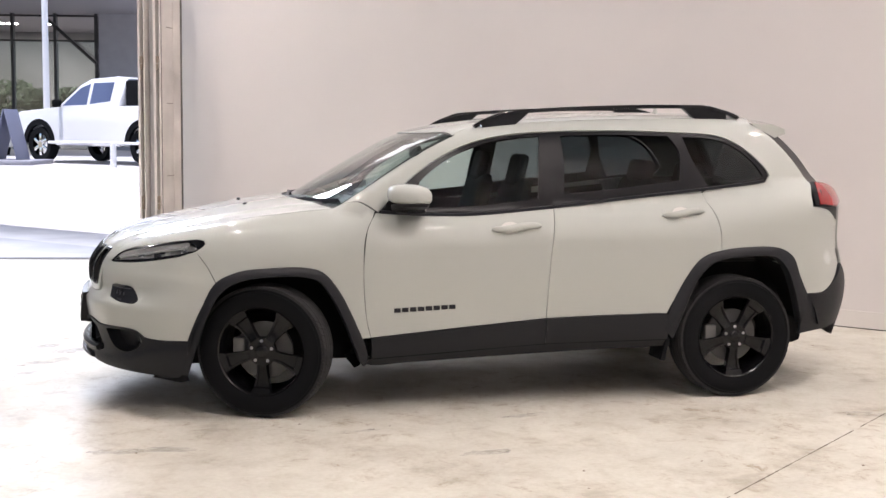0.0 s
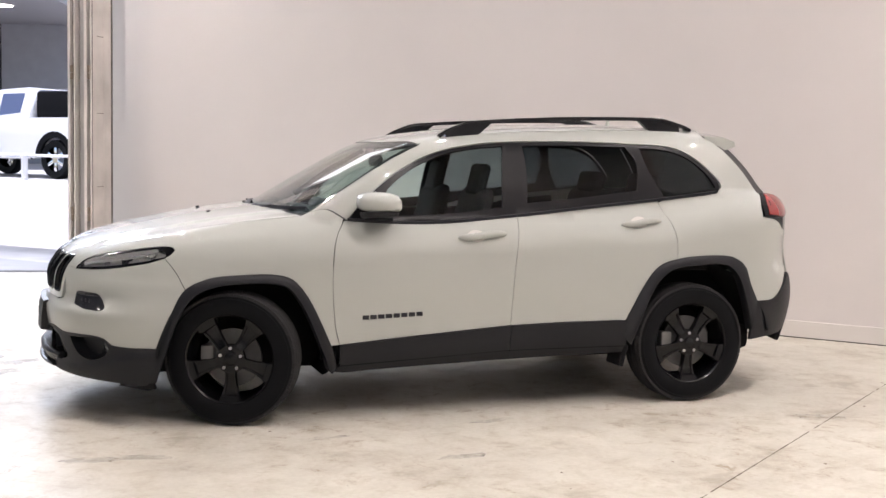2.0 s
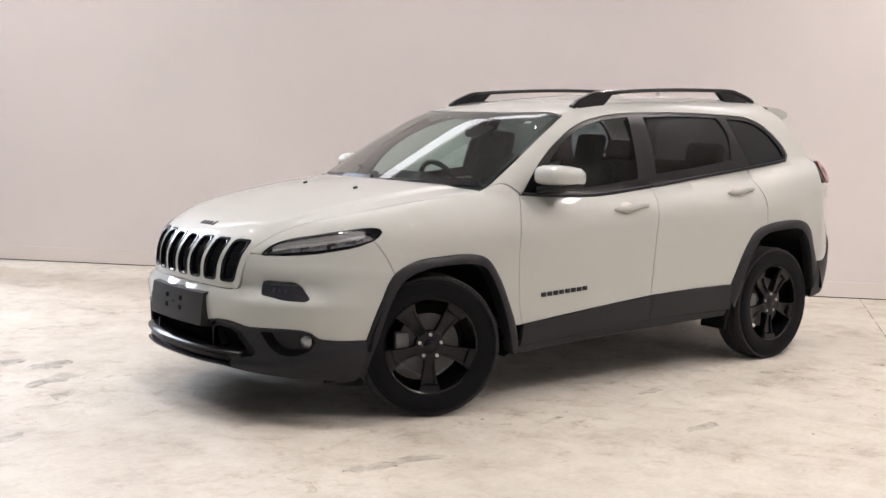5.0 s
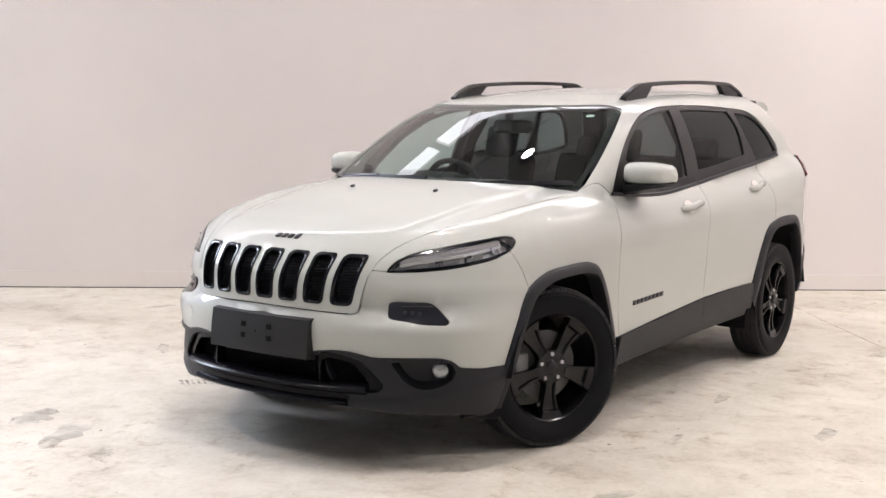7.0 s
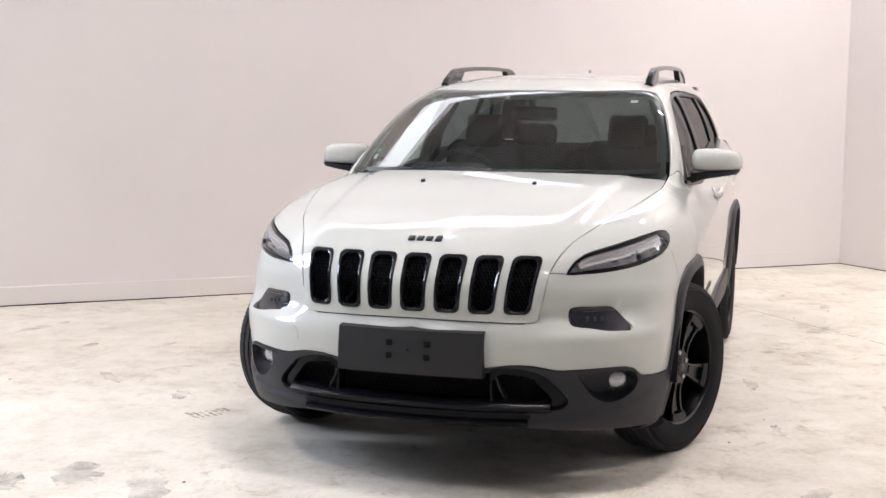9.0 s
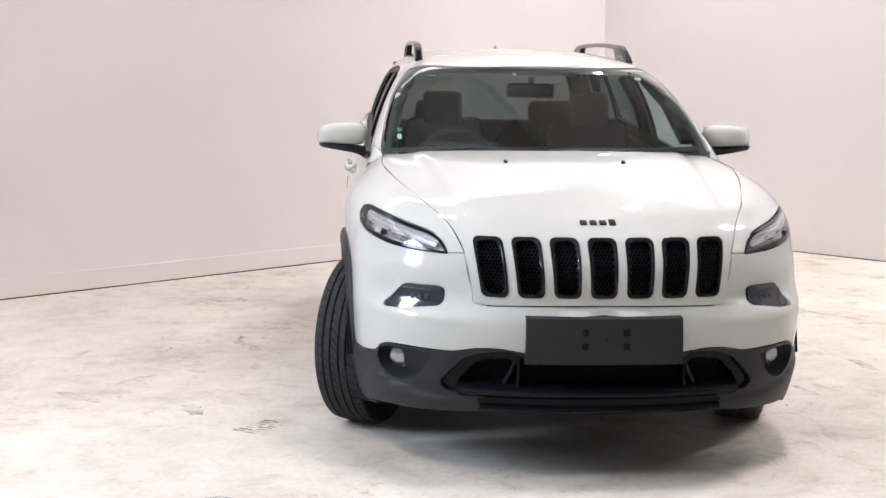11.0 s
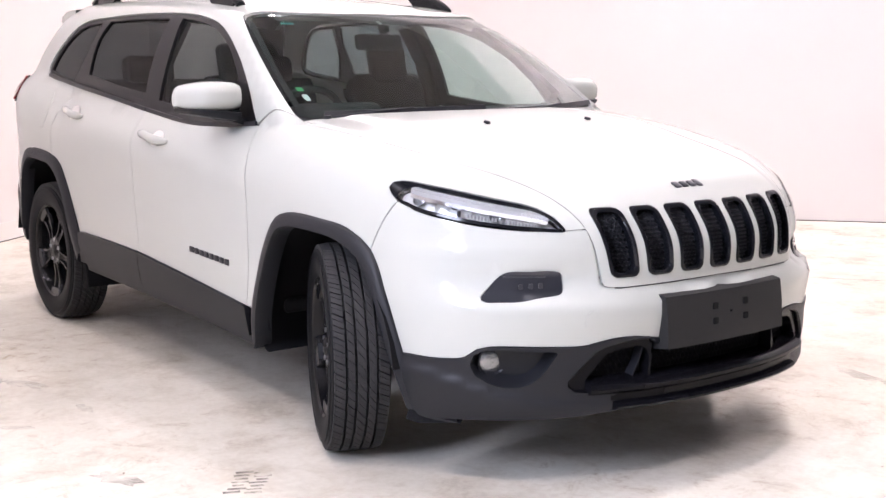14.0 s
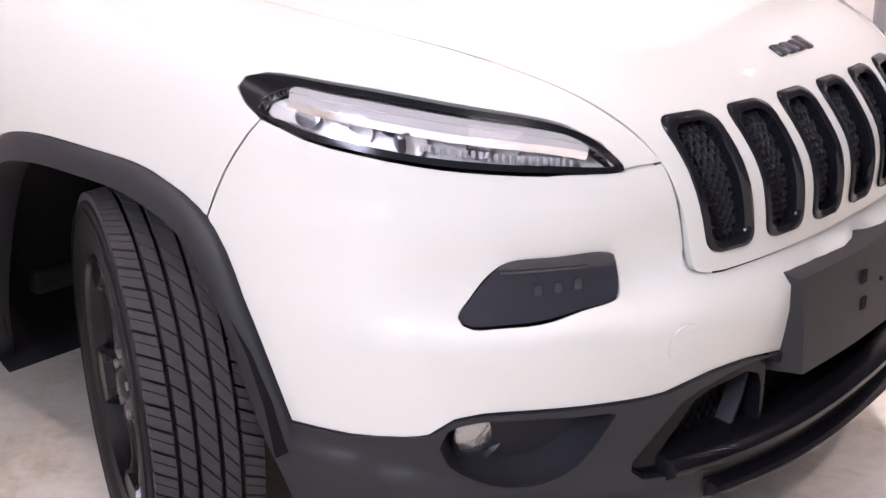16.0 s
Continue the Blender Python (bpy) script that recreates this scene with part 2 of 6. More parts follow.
def concrete(name):
    """Sealed, worn concrete: pale cream, with clouds, brownish scuffs, dark specks and patchy gloss."""
    m = bpy.data.materials.new(name)
    m.use_nodes = True
    nt, b = m.node_tree, m.node_tree.nodes["Principled BSDF"]
    L = nt.links.new
    co = nt.nodes.new("ShaderNodeTexCoord")

    def noise_node(scale, detail=8, rough=0.6, dist=0.0):
        n = nt.nodes.new("ShaderNodeTexNoise")
        n.inputs["Scale"].default_value, n.inputs["Detail"].default_value = scale, detail
        n.inputs["Roughness"].default_value, n.inputs["Distortion"].default_value = rough, dist
        L(co.outputs["Object"], n.inputs["Vector"])
        return n.outputs["Fac"]

    def ramp(src, *stops):
        r = nt.nodes.new("ShaderNodeValToRGB")
        el = r.color_ramp.elements
        while len(el) < len(stops):
            el.new(0.5)
        for e, (pos, c) in zip(el, stops):
            e.position, e.color = pos, (*c, 1)
        L(src, r.inputs[0])
        return r.outputs[0]

    def mix(a, c, fac, mode="MULTIPLY"):
        x = nt.nodes.new("ShaderNodeMix")
        x.data_type, x.blend_type = "RGBA", mode
        x.inputs[0].default_value = fac
        L(a, x.inputs[6])
        L(c, x.inputs[7])
        return x.outputs[2]

    base = ramp(noise_node(0.9, 10, 0.62), (0.3, (0.472, 0.450, 0.396)), (0.5, (0.562, 0.540, 0.478)), (0.72, (0.632, 0.615, 0.55)))
    scuff = ramp(noise_node(1.9, 12, 0.72, 0.15), (0.36, (0.52, 0.47, 0.41)), (0.42, (0.85, 0.82, 0.78)), (0.47, (1, 1, 1)))
    fine = ramp(noise_node(38, 6), (0.3, (0.9, 0.89, 0.87)), (0.6, (1, 1, 1)))
    speck = ramp(noise_node(9, 12, 0.75, 0.3), (0.27, (0.35, 0.3, 0.26)), (0.31, (1, 1, 1)))
    cloud = ramp(noise_node(4.5, 9, 0.7, 0.4), (0.34, (0.82, 0.79, 0.745)), (0.48, (0.97, 0.965, 0.955)), (0.62, (1.05, 1.05, 1.05)))
    worn = ramp(noise_node(0.55, 6, 0.55), (0.40, (0, 0, 0)), (0.60, (1, 1, 1)))
    stain = ramp(noise_node(7.0, 12, 0.78, 0.6), (0.36, (0.60, 0.53, 0.46)), (0.43, (0.90, 0.87, 0.84)), (0.49, (1, 1, 1)))
    patchy = nt.nodes.new("ShaderNodeMix")
    patchy.data_type, patchy.blend_type = "RGBA", "MULTIPLY"
    clean = mix(mix(mix(base, scuff, 0.42), fine, 0.8), cloud, 0.75)
    L(worn, patchy.inputs[0])
    L(clean, patchy.inputs[6])
    L(stain, patchy.inputs[7])
    c = mix(patchy.outputs[2], speck, 0.7)
    L(c, b.inputs["Base Color"])
    L(ramp(noise_node(1.7, 9, 0.65), (0.35, (0.46, 0.46, 0.46)), (0.65, (0.70, 0.70, 0.70))), b.inputs["Roughness"])
    b.inputs["Specular IOR Level"].default_value = 0.26
    k = nt.nodes.new("ShaderNodeBump")
    k.inputs["Strength"].default_value, k.inputs["Distance"].default_value = 0.12, 0.004
    L(noise_node(14, 10), k.inputs["Height"])
    L(k.outputs["Normal"], b.inputs["Normal"])
    return m


M_PAINT = material("white_paint", (0.425, 0.445, 0.414), 0.5, coat=1.0, spec=0.2)
M_CLAD = material("grained_black_plastic", (0.0085, 0.0094, 0.0124), 0.48, spec=0.32, bump=0.25, scale=700)
M_GLOSS = material("gloss_black", (0.0045, 0.005, 0.0068), 0.13, coat=0.0, spec=0.26)
M_SATIN = material("satin_black", (0.0105, 0.0115, 0.0155), 0.35, spec=0.35)
M_DARK = material("dark_cavity", (0.008, 0.008, 0.009), 0.8, spec=0.1)
M_RUBBER = material("tyre_rubber", (0.0040, 0.0044, 0.0055), 0.6, bump=0.15, scale=300, spec=0.13)
M_DISC = material("brake_steel", (0.085, 0.085, 0.085), 0.5, metal=0.6, vary=0.15, vary_scale=12)
M_RIM = material("black_alloy", (0.0045, 0.0047, 0.0058), 0.24, coat=0.0, spec=0.3)
M_STEEL = material("bare_steel", (0.45, 0.45, 0.46), 0.35, metal=1.0)
M_CHROME = material("chrome", (0.85, 0.86, 0.88), 0.08, metal=1.0)
M_REFLECT = material("lamp_reflector", (0.62, 0.63, 0.65), 0.22, metal=1.0)
M_LAMP = material("lamp_silver", (0.56, 0.565, 0.55), 0.32, metal=0.06, coat=0.6, bump=0.6, scale=70)
M_FROST = material("frosted_lens", (0.34, 0.34, 0.34), 0.3, bump=0.8, scale=260, coat=0.5)
M_RED = material("red_lens", (0.24, 0.010, 0.011), 0.1, coat=1.0)
M_LENS = glass("clear_lens", (0.93, 0.94, 0.95))
M_FOGLENS = material("smoked_lens", (0.020, 0.021, 0.026), 0.10, coat=0.0)
M_WIND = glass("windscreen_glass", (0.58, 0.71, 0.675), face=0.11)
M_SIDEGLASS = glass("door_glass", (0.74, 0.85, 0.84), 0.35)
M_PRIVACY = glass("privacy_glass", (0.20, 0.235, 0.25), 0.35)
M_TRIM = material("black_trim", (0.009, 0.009, 0.0105), 0.35, spec=0.2)
M_FABRIC = material("black_cloth", (0.0065, 0.007, 0.008), 0.9, spec=0.06)
M_CABIN = material("cabin_plastic", (0.016, 0.016, 0.017), 0.65, spec=0.25, bump=0.15, scale=400)
M_LINER = material("headliner", (0.15, 0.145, 0.14), 0.9)
M_FLOOR = concrete("worn_concrete")
M_WALL = material("wall_paint", (0.695, 0.662, 0.65), 0.55, bump=0.1, scale=25, vary=0.035, vary_scale=0.6)
M_SKIRT = material("skirting_paint", (0.70, 0.67, 0.645), 0.45)
M_CEIL = material("ceiling_sheet", (0.30, 0.295, 0.29), 0.6)
M_BEAM = material("roof_steel", (0.11, 0.11, 0.12), 0.5)

# ---- the room: a hall with its corner behind the car ----
CORNER, U1, U2 = Vector((7.318, -1.665, 0)), Vector((-0.663, 0.7487, 0)), Vector((-0.775, -0.632, 0))
U1.normalize(), U2.normalize()


def plan(a, b, z=0.0):
    return CORNER + U1 * a + U2 * b + Vector((0, 0, z))


def prism(bm, foot, z0, z1):
    lo = [bm.verts.new((p.x, p.y, z0)) for p in foot]
    hi = [bm.verts.new((p.x, p.y, z1)) for p in foot]
    bm.faces.new(lo[::-1])
    bm.faces.new(hi)
    for k in range(len(foot)):
        j = (k + 1) % len(foot)
        bm.faces.new((lo[k], lo[j], hi[j], hi[k]))


def slab(bm, a0, a1, b0, b1, z0, z1):
    prism(bm, [plan(a0, b0), plan(a1, b0), plan(a1, b1), plan(a0, b1)], z0, z1)


DOOR_A, DOOR_B, DEPTH, LONG = 11.75, 16.2, 15.0, 19.0
bm = bmesh.new()
slab(bm, 0, LONG, 0, DEPTH, -0.12, 0)
tagged(part("floor", bm, M_FLOOR, None, smooth=0), "worn pale concrete floor with scuffs and a saw-cut joint", "floor", kind="structure")
bm = bmesh.new()
slab(bm, -0.25, DOOR_A, -0.25, 0, -0.12, 4.55)
slab(bm, -0.25, DOOR_A, -0.25, 0, 5.25, CEILING)
slab(bm, -0.25, 0.6, -0.25, 0, 4.55, 5.25)
slab(bm, 11.1, DOOR_A, -0.25, 0, 4.55, 5.25)
for k in range(1, 5):
    slab(bm, 0.55 + 2.1 * k, 0.65 + 2.1 * k, -0.25, 0, 4.55, 5.25)
slab(bm, DOOR_A, DOOR_B, -0.25, 0, 5.85, CEILING)
slab(bm, DOOR_B, LONG + 0.25, -0.25, 0, -0.12, CEILING)
tagged(part("wall_back", bm, M_WALL, None, smooth=0), "smooth off-white painted wall with a tall doorway", "wall", kind="structure")
bm = bmesh.new()
slab(bm, -0.25, 0, 0, 7.45, -0.12, CEILING)
slab(bm, -0.25, 0, 7.8, DEPTH + 0.25, -0.12, CEILING)
tagged(part("wall_side", bm, M_WALL, None, smooth=0), "smooth off-white painted side wall", "wall", kind="structure")
bm = bmesh.new()
slab(bm, -0.25, 0.06, 7.45, 7.8, -0.12, CEILING)
tagged(part("column", bm, material("grey_steel", (0.22, 0.22, 0.23), 0.5), None, smooth=0), "grey painted column standing in the side wall", "column", kind="structure")
# unseen walls added to close the hall; their grey limits fill light and reflections
bm = bmesh.new()
slab(bm, LONG, LONG + 0.25, 0, DEPTH, -0.12, CEILING)
slab(bm, -0.25, LONG + 0.25, DEPTH, DEPTH + 0.25, -0.12, CEILING)
tagged(part("wall_far", bm, material("dark_wall", (0.24, 0.238, 0.235), 0.7, vary=0.1, vary_scale=0.5), None, smooth=0), "plain grey unseen walls added to close the hall", "wall", kind="structure")
bm = bmesh.new()
slab(bm, 0.02, DOOR_A - 0.02, 0, 0.016, 0.009, 0.14)
tagged(part("baseboard", bm, M_SKIRT, None, smooth=0), "low off-white skirting board along the walls", "baseboard", kind="structure")
# near-black strip along the wall foot: the gap's shade put into colour
bm = bmesh.new()
slab(bm, 0.0, DOOR_A - 0.02, 0, 0.009, 0.0005, 0.0085)
slab(bm, 0, 0.008, 0.01, 7.4, 0.0005, 0.0065)
tagged(part("trim", bm, M_DARK, None, smooth=0), "dark strip for the shaded gap at the foot of the walls", "trim", kind="structure")
bm = bmesh.new()
slab(bm, -0.25, LONG + 0.25, -0.25, DEPTH + 0.25, CEILING, CEILING + 0.15)
for k in range(8):
    slab(bm, 1.2 + 2.4 * k, 1.38 + 2.4 * k, 0, DEPTH, CEILING - 0.34, CEILING - 0.002)
for k in range(10):
    slab(bm, 0, LONG, 0.7 + 1.5 * k, 0.78 + 1.5 * k, CEILING - 0.14, CEILING - 0.004)
tagged(part("ceiling", bm, M_CEIL, None, smooth=0), "sheeted hall ceiling with steel beams", "ceiling", kind="structure")


def high_bay(lx, ly):
    lamp = thing("ceiling_lamp", "round pendant high-bay lamp below the hall ceiling", "lamp", "lamps under the ceiling", at=pose(lx, ly, CEILING))
    bm = bmesh.new()
    lathe(bm, [(0.05, -0.02), (0.09, -0.18), (0.16, -0.22), (0.125, -0.40), (0.117, -0.40), (0.10, -0.24), (0.04, -0.20)], 32, pose(0, 0, 0, 90, 0, 0))
    part("housing", bm, M_BEAM, lamp)
    bm = bmesh.new()
    cyl(bm, 0.10, 0.01, pose(0, 0, -0.385), 32)
    part("diffuser", bm, M_GLOW, lamp, "glowing white disc")
    return lamp


M_SKYLIGHT = material("skylight_sheet", (0.95, 0.97, 1.0), 0.6, emit=0.7)
bm = bmesh.new()
for a0, b0 in ((4.1, 5.35), (6.5, 5.35), (8.9, 5.35), (11.3, 5.35)):
    slab(bm, a0, a0 + 1.9, b0, b0 + 1.2, CEILING - 0.03, CEILING - 0.006)
M_BAND = material("daylit_sheet", (0.93, 0.97, 1.0), 0.6, emit=2.3)
band = thing("window_1", "translucent daylit sheets in a band high in the back wall", "window", kind="structure")
for k in range(5):
    low = bmesh.new()
    slab(low, 0.65 + 2.1 * k, 0.65 + 2.0 + 2.1 * k if k < 4 else 11.1, -0.16, -0.13, 4.55, 5.25)
    part("pane", low, M_BAND, band, smooth=0)
tagged(part("skylight", bm, M_SKYLIGHT, None, smooth=0), "translucent daylight strips in the hall ceiling", "skylight", kind="structure")

M_GLOW = material("lamp_glow", (1.0, 0.96, 0.9), 0.5, emit=14.0)
for lx, ly, power in LAMPS:
    high_bay(lx, ly)

# folded steel leaves of the big door, stacked at its jamb
M_LEAF = material("worn_door_steel", (0.66, 0.615, 0.585), 0.45, bump=0.3, scale=12, vary=0.18, vary_scale=2.2)
M_LEAFDARK = material("door_gasket", (0.10, 0.085, 0.075), 0.6, vary=0.4, vary_scale=4.0)
door = thing("folding_door", "worn beige steel folding door, open, leaves stacked at the jamb", "door", kind="structure")


def leaf(foot, mat, name, label="", low=0.03):
    bm = bmesh.new()
    prism(bm, [plan(a + 0.354, b - 0.34) for a, b in foot], low, 5.8)
    return part(name, bm, mat, door, label, smooth=0)


def upright(a0, a1, front, back=0.74):
    return [(a0, front), (a1, front), (a1 + 0.165, back), (a0 + 0.165, back)]


leaf(upright(10.605, 10.640, 1.270), M_LEAF, "leaf_edge")
leaf(upright(10.570, 10.605, 1.235), M_LEAFDARK, "gasket")
leaf(upright(10.553, 10.570, 1.255), M_LEAF, "leaf_edge")
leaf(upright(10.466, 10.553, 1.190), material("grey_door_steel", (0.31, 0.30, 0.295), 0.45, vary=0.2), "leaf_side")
leaf(upright(10.428, 10.466, 1.215), M_LEAF, "leaf_edge")
leaf(upright(10.402, 10.428, 1.165), M_LEAFDARK, "gasket")
face = [Vector(v) for v in ((10.395, 1.185, 0), (10.545, 0.775, 0))]
side = Vector((0.935, 0.355, 0)) * 0.012
bm = bmesh.new()
q0, q1 = face[0], face[0].lerp(face[1], 0.62)
prism(bm, [plan(p.x + 0.354, p.y - 0.34) for p in (q0, q1, q1 + side, q0 + side)], 0.03, 5.8)
panel = part("leaf", bm, M_LEAF, door, "worn beige door leaf", smooth=0)
bm = bmesh.new()
q0, q1 = face[0].lerp(face[1], 0.64), face[1]
prism(bm, [plan(p.x + 0.354, p.y - 0.34) for p in (q0, q1, q1 + side, q0 + side)], 0.03, 5.8)
part("leaf_flange", bm, M_LEAF, door, smooth=0)
leaf([(10.545, 0.772), (10.560, 0.735), (10.590, 0.735), (10.575, 0.772)], M_LEAFDARK, "gasket")
for k, z in enumerate((0.45, 1.00, 1.77, 2.57, 3.35, 4.1)):
    bm = bmesh.new()
    q0, q1 = face[0].lerp(face[1], 0.30), face[0].lerp(face[1], 0.61)
    prism(bm, [plan(p.x + 0.354, p.y - 0.34) for p in (q0 - side * 0.25, q1 - side * 0.25, q1, q0)], z, z + 0.008)
    part("rib", bm, material("rib_line", (0.26, 0.23, 0.20), 0.6) if k == 0 else bpy.data.materials["rib_line"], panel, smooth=0)
M_HINGE = material("hinge_brown", (0.30, 0.24, 0.19), 0.4, metal=0.3)
for a, b in ((10.586, 1.268), (10.414, 1.205)):
    for z in (0.72, 2.19, 3.7):
        bm = bmesh.new()
        cyl(bm, 0.016, 0.075, Matrix.Translation(plan(a + 0.354, b - 0.34, z + 0.035)), 12)
        cyl(bm, 0.015, 0.065, Matrix.Translation(plan(a + 0.354, b - 0.34, z - 0.04)), 12)
        part("hinge", bm, M_HINGE, door, "rubbed brown hinge")
# floor track of the door and the apron outside it
bm = bmesh.new()
prism(bm, [Vector(v) for v in ((-0.75, 6.93, 0), (-4.6, 7.52, 0), (-4.6, 7.70, 0), (-0.75, 7.10, 0))], 0.0, 0.006)
tagged(part("door_track", bm, material("track_steel", (0.10, 0.09, 0.09), 0.5, vary=0.3, vary_scale=3), None, smooth=0), "dark steel floor track across the doorway", "track", kind="structure")
bm = bmesh.new()
prism(bm, [Vector((-0.75, 7.11, 0)), Vector((-4.6, 7.71, 0)), plan(15.6, -0.27), plan(11.8, -0.27)], 0.0, 0.004)
tagged(part("pavement", bm, material("apron_concrete", (0.38, 0.37, 0.37), 0.7, bump=0.3, scale=30, vary=0.12, vary_scale=1.5), None, smooth=0), "grey concrete apron in the doorway", "pavement", kind="structure")

# ---- outside, beyond the doorway ----
M_ASPH = material("sunlit_paving", (0.52, 0.50, 0.49), 0.8, bump=0.4, scale=30, vary=0.15, vary_scale=1.5)
n_out = Vector((U1.y, -U1.x, 0))
bm = bmesh.new()
rows = []
for d, z in ((0.26, -0.005), (1.6, 0.0), (4.4, 0.69), (5.0, 0.725), (60.0, 0.725), (600.0, 0.725)):
    rows.append([bm.verts.new((p.x, p.y, z)) for p in (plan(6 - d * 1.2, 0) + n_out * d, plan(13.5, 0) + n_out * d, plan(24 + d * 1.6, 0) + n_out * d)])
for p, q in zip(rows, rows[1:]):
    for k in range(2):
        bm.faces.new((p[k], p[k + 1], q[k + 1], q[k]))
tagged(part("ground", bm, M_ASPH, None, smooth=60), "pale sunlit paving that rises from the doorway", "ground", kind="structure")
GZ = 0.725

# showroom across the yard: dark glazing bars, glass, soffit, white post
EYE0, AHEAD, RIGHT = Vector((-0.602, -7.057, 0)), Vector((0.2426, 0.9701, 0)), Vector((0.9701, -0.2426, 0))


def yard(side, far, z=0.0):
    return EYE0 + AHEAD * far + RIGHT * side + Vector((0, 0, z))


def yard_box(bm, s0, s1, f0, f1, z0, z1):
    prism(bm, [yard(s0, f0), yard(s1, f0), yard(s1, f1), yard(s0, f1)], z0, z1)


FAR = 40.0
K = FAR / 2092.0


def sx(px):
    return (px - 784) * K


def zy(py):
    return 1.529 + (230 - py) * K


show = thing("showroom", "glass-fronted car showroom with dark frames and a lit soffit", "building")
M_FRAME = material("dark_frame", (0.02, 0.02, 0.022), 0.4)
bm = bmesh.new()
yard_box(bm, sx(178), sx(360), FAR - 0.1, FAR + 0.3, 0.66, 9.0)
part("wall", bm, material("grey_render", (0.36, 0.36, 0.38), 0.7, vary=0.05), show, smooth=0)
bm = bmesh.new()
yard_box(bm, sx(-420), sx(360), FAR - 9.5, FAR + 9, zy(36), zy(36) + 0.6)
part("soffit", bm, material("soffit_board", (0.33, 0.32, 0.33), 0.6), show, smooth=0)
bm = bmesh.new()
yard_box(bm, sx(-420), sx(178), FAR + 8, FAR + 8.3, 0.66, 9.0)
part("back_wall", bm, material("showroom_wall", (0.25, 0.245, 0.24), 0.7, vary=0.3, vary_scale=0.5), show, smooth=0)
bm = bmesh.new()
yard_box(bm, sx(-420), sx(178), FAR, FAR + 8, 0.66, 0.74)
part("inner_floor", bm, material("showroom_tiles", (0.22, 0.21, 0.21), 0.3), show, smooth=0)
for px, w in ((-330, 5), (-260, 5), (-190, 5), (-120, 5), (-45, 5), (28, 5), (103, 5), (176, 8)):
    bm = bmesh.new()
    yard_box(bm, sx(px - w / 2), sx(px + w / 2), FAR - 0.1, FAR + 0.1, 0.73, zy(36) - 0.002)
    part("mullion", bm, M_FRAME, show, smooth=0)
for py in (40, 83):
    bm = bmesh.new()
    yard_box(bm, sx(-420), sx(172), FAR - 0.06, FAR + 0.06, zy(py) - 0.03, zy(py) + 0.03)
    part("transom", bm, M_FRAME, show, smooth=0)
for k in range(8):
    px = (-330, -260, -190, -120, -45, 28, 103)[min(k, 6)]
    if k < 7:
        bm = bmesh.new()
        yard_box(bm, sx(px + 3), sx(px + 70), FAR - 0.012, FAR + 0.012, 0.745, zy(84))
        pane = part("pane", bm, glass("showroom_glass", (0.82, 0.85, 0.86)) if k == 0 else bpy.data.materials["showroom_glass"], show, smooth=0)
        pane.visible_shadow = False
bm = bmesh.new()
sweep(bm, [yard(sx(86), FAR - 0.3, zy(40)), yard(sx(178), FAR - 0.3, zy(122))], [(-0.05, -0.05), (0.05, -0.05), (0.05, 0.05), (-0.05, 0.05)])
part("brace", bm, M_FRAME, show, smooth=0)
for px, py in ((-60, 20), (4, 38), (28, 50), (48, 15), (92, 46), (182, 28), (-120, 36)):
    bm = bmesh.new()
    f = 1.1 if py > 30 else 0.86
    cyl(bm, 0.2, 0.03, Matrix.Translation(yard((px - 784) * K * f, FAR * f, zy(36) - 0.02)), 20)
    part("downlight", bm, bpy.data.materials["lamp_glow"], show, "lit round downlight")
    if f > 1:
        glow = new("downlight_lamp", bpy.data.lights.new("downlight_lamp", "AREA"))
        glow.data.shape, glow.data.size, glow.data.energy, glow.data.color = "DISK", 0.5, 130, (1.0, 0.97, 0.93)
        glow.matrix_world = Matrix.Translation(yard((px - 784) * K * f, FAR * f, zy(36) - 0.06))
bm = bmesh.new()
prism(bm, [yard((80 - 784) * 29.4 / 2106 + x, 29.4 + y) for x, y in circle(0.075, 16)], GZ, 6.5)
tagged(part("post", bm, material("white_post", (0.8, 0.8, 0.8), 0.5), None), "slim white steel post in front of the showroom", "post")


def clump(bm, x, y, z, r, n, seed):
    rnd = random.Random(seed)
    for _ in range(n):
        a, h, q = rnd.uniform(0, 6.28), rnd.uniform(-1, 1), rnd.random() ** 0.5
        c = Vector((x + r * q * math.cos(a) * (1 - 0.4 * abs(h)), y + r * q * math.sin(a), z + r * 0.8 * h))
        d = Vector((rnd.uniform(-1, 1), rnd.uniform(-1, 1), rnd.uniform(-1, 1))).normalized() * 0.22
        e = d.orthogonal().normalized() * 0.08
        vs = [bm.verts.new(c + v) for v in (-d, e, d, -e)]
        bm.faces.new(vs)


for k, (px, far, r) in enumerate(((25, 46, 0.9), (-30, 46.5, 1.0), (125, 46, 0.6), (60, 47, 0.5))):
    p = yard((px - 784) * far / 2106, far)
    plant = thing("potted_plant", "leafy green indoor plant in a dark pot", "plant", "plants in the showroom")
    bm = bmesh.new()
    clump(bm, p.x, p.y, 2.45, r, 260, k)
    part("leaves", bm, material("leaf_green", (0.028, 0.045, 0.022), 0.6) if k == 0 else bpy.data.materials["leaf_green"], plant, smooth=0)
    bm = bmesh.new()
    cyl(bm, 0.05, 1.2, Matrix.Translation((p.x, p.y, 1.71)), 8)
    part("stem", bm, M_FRAME, plant)
    bm = bmesh.new()
    cyl(bm, 0.22, 0.5, Matrix.Translation((p.x, p.y, 0.992)), 16, 0.28)
    part("pot", bm, M_FRAME, plant)

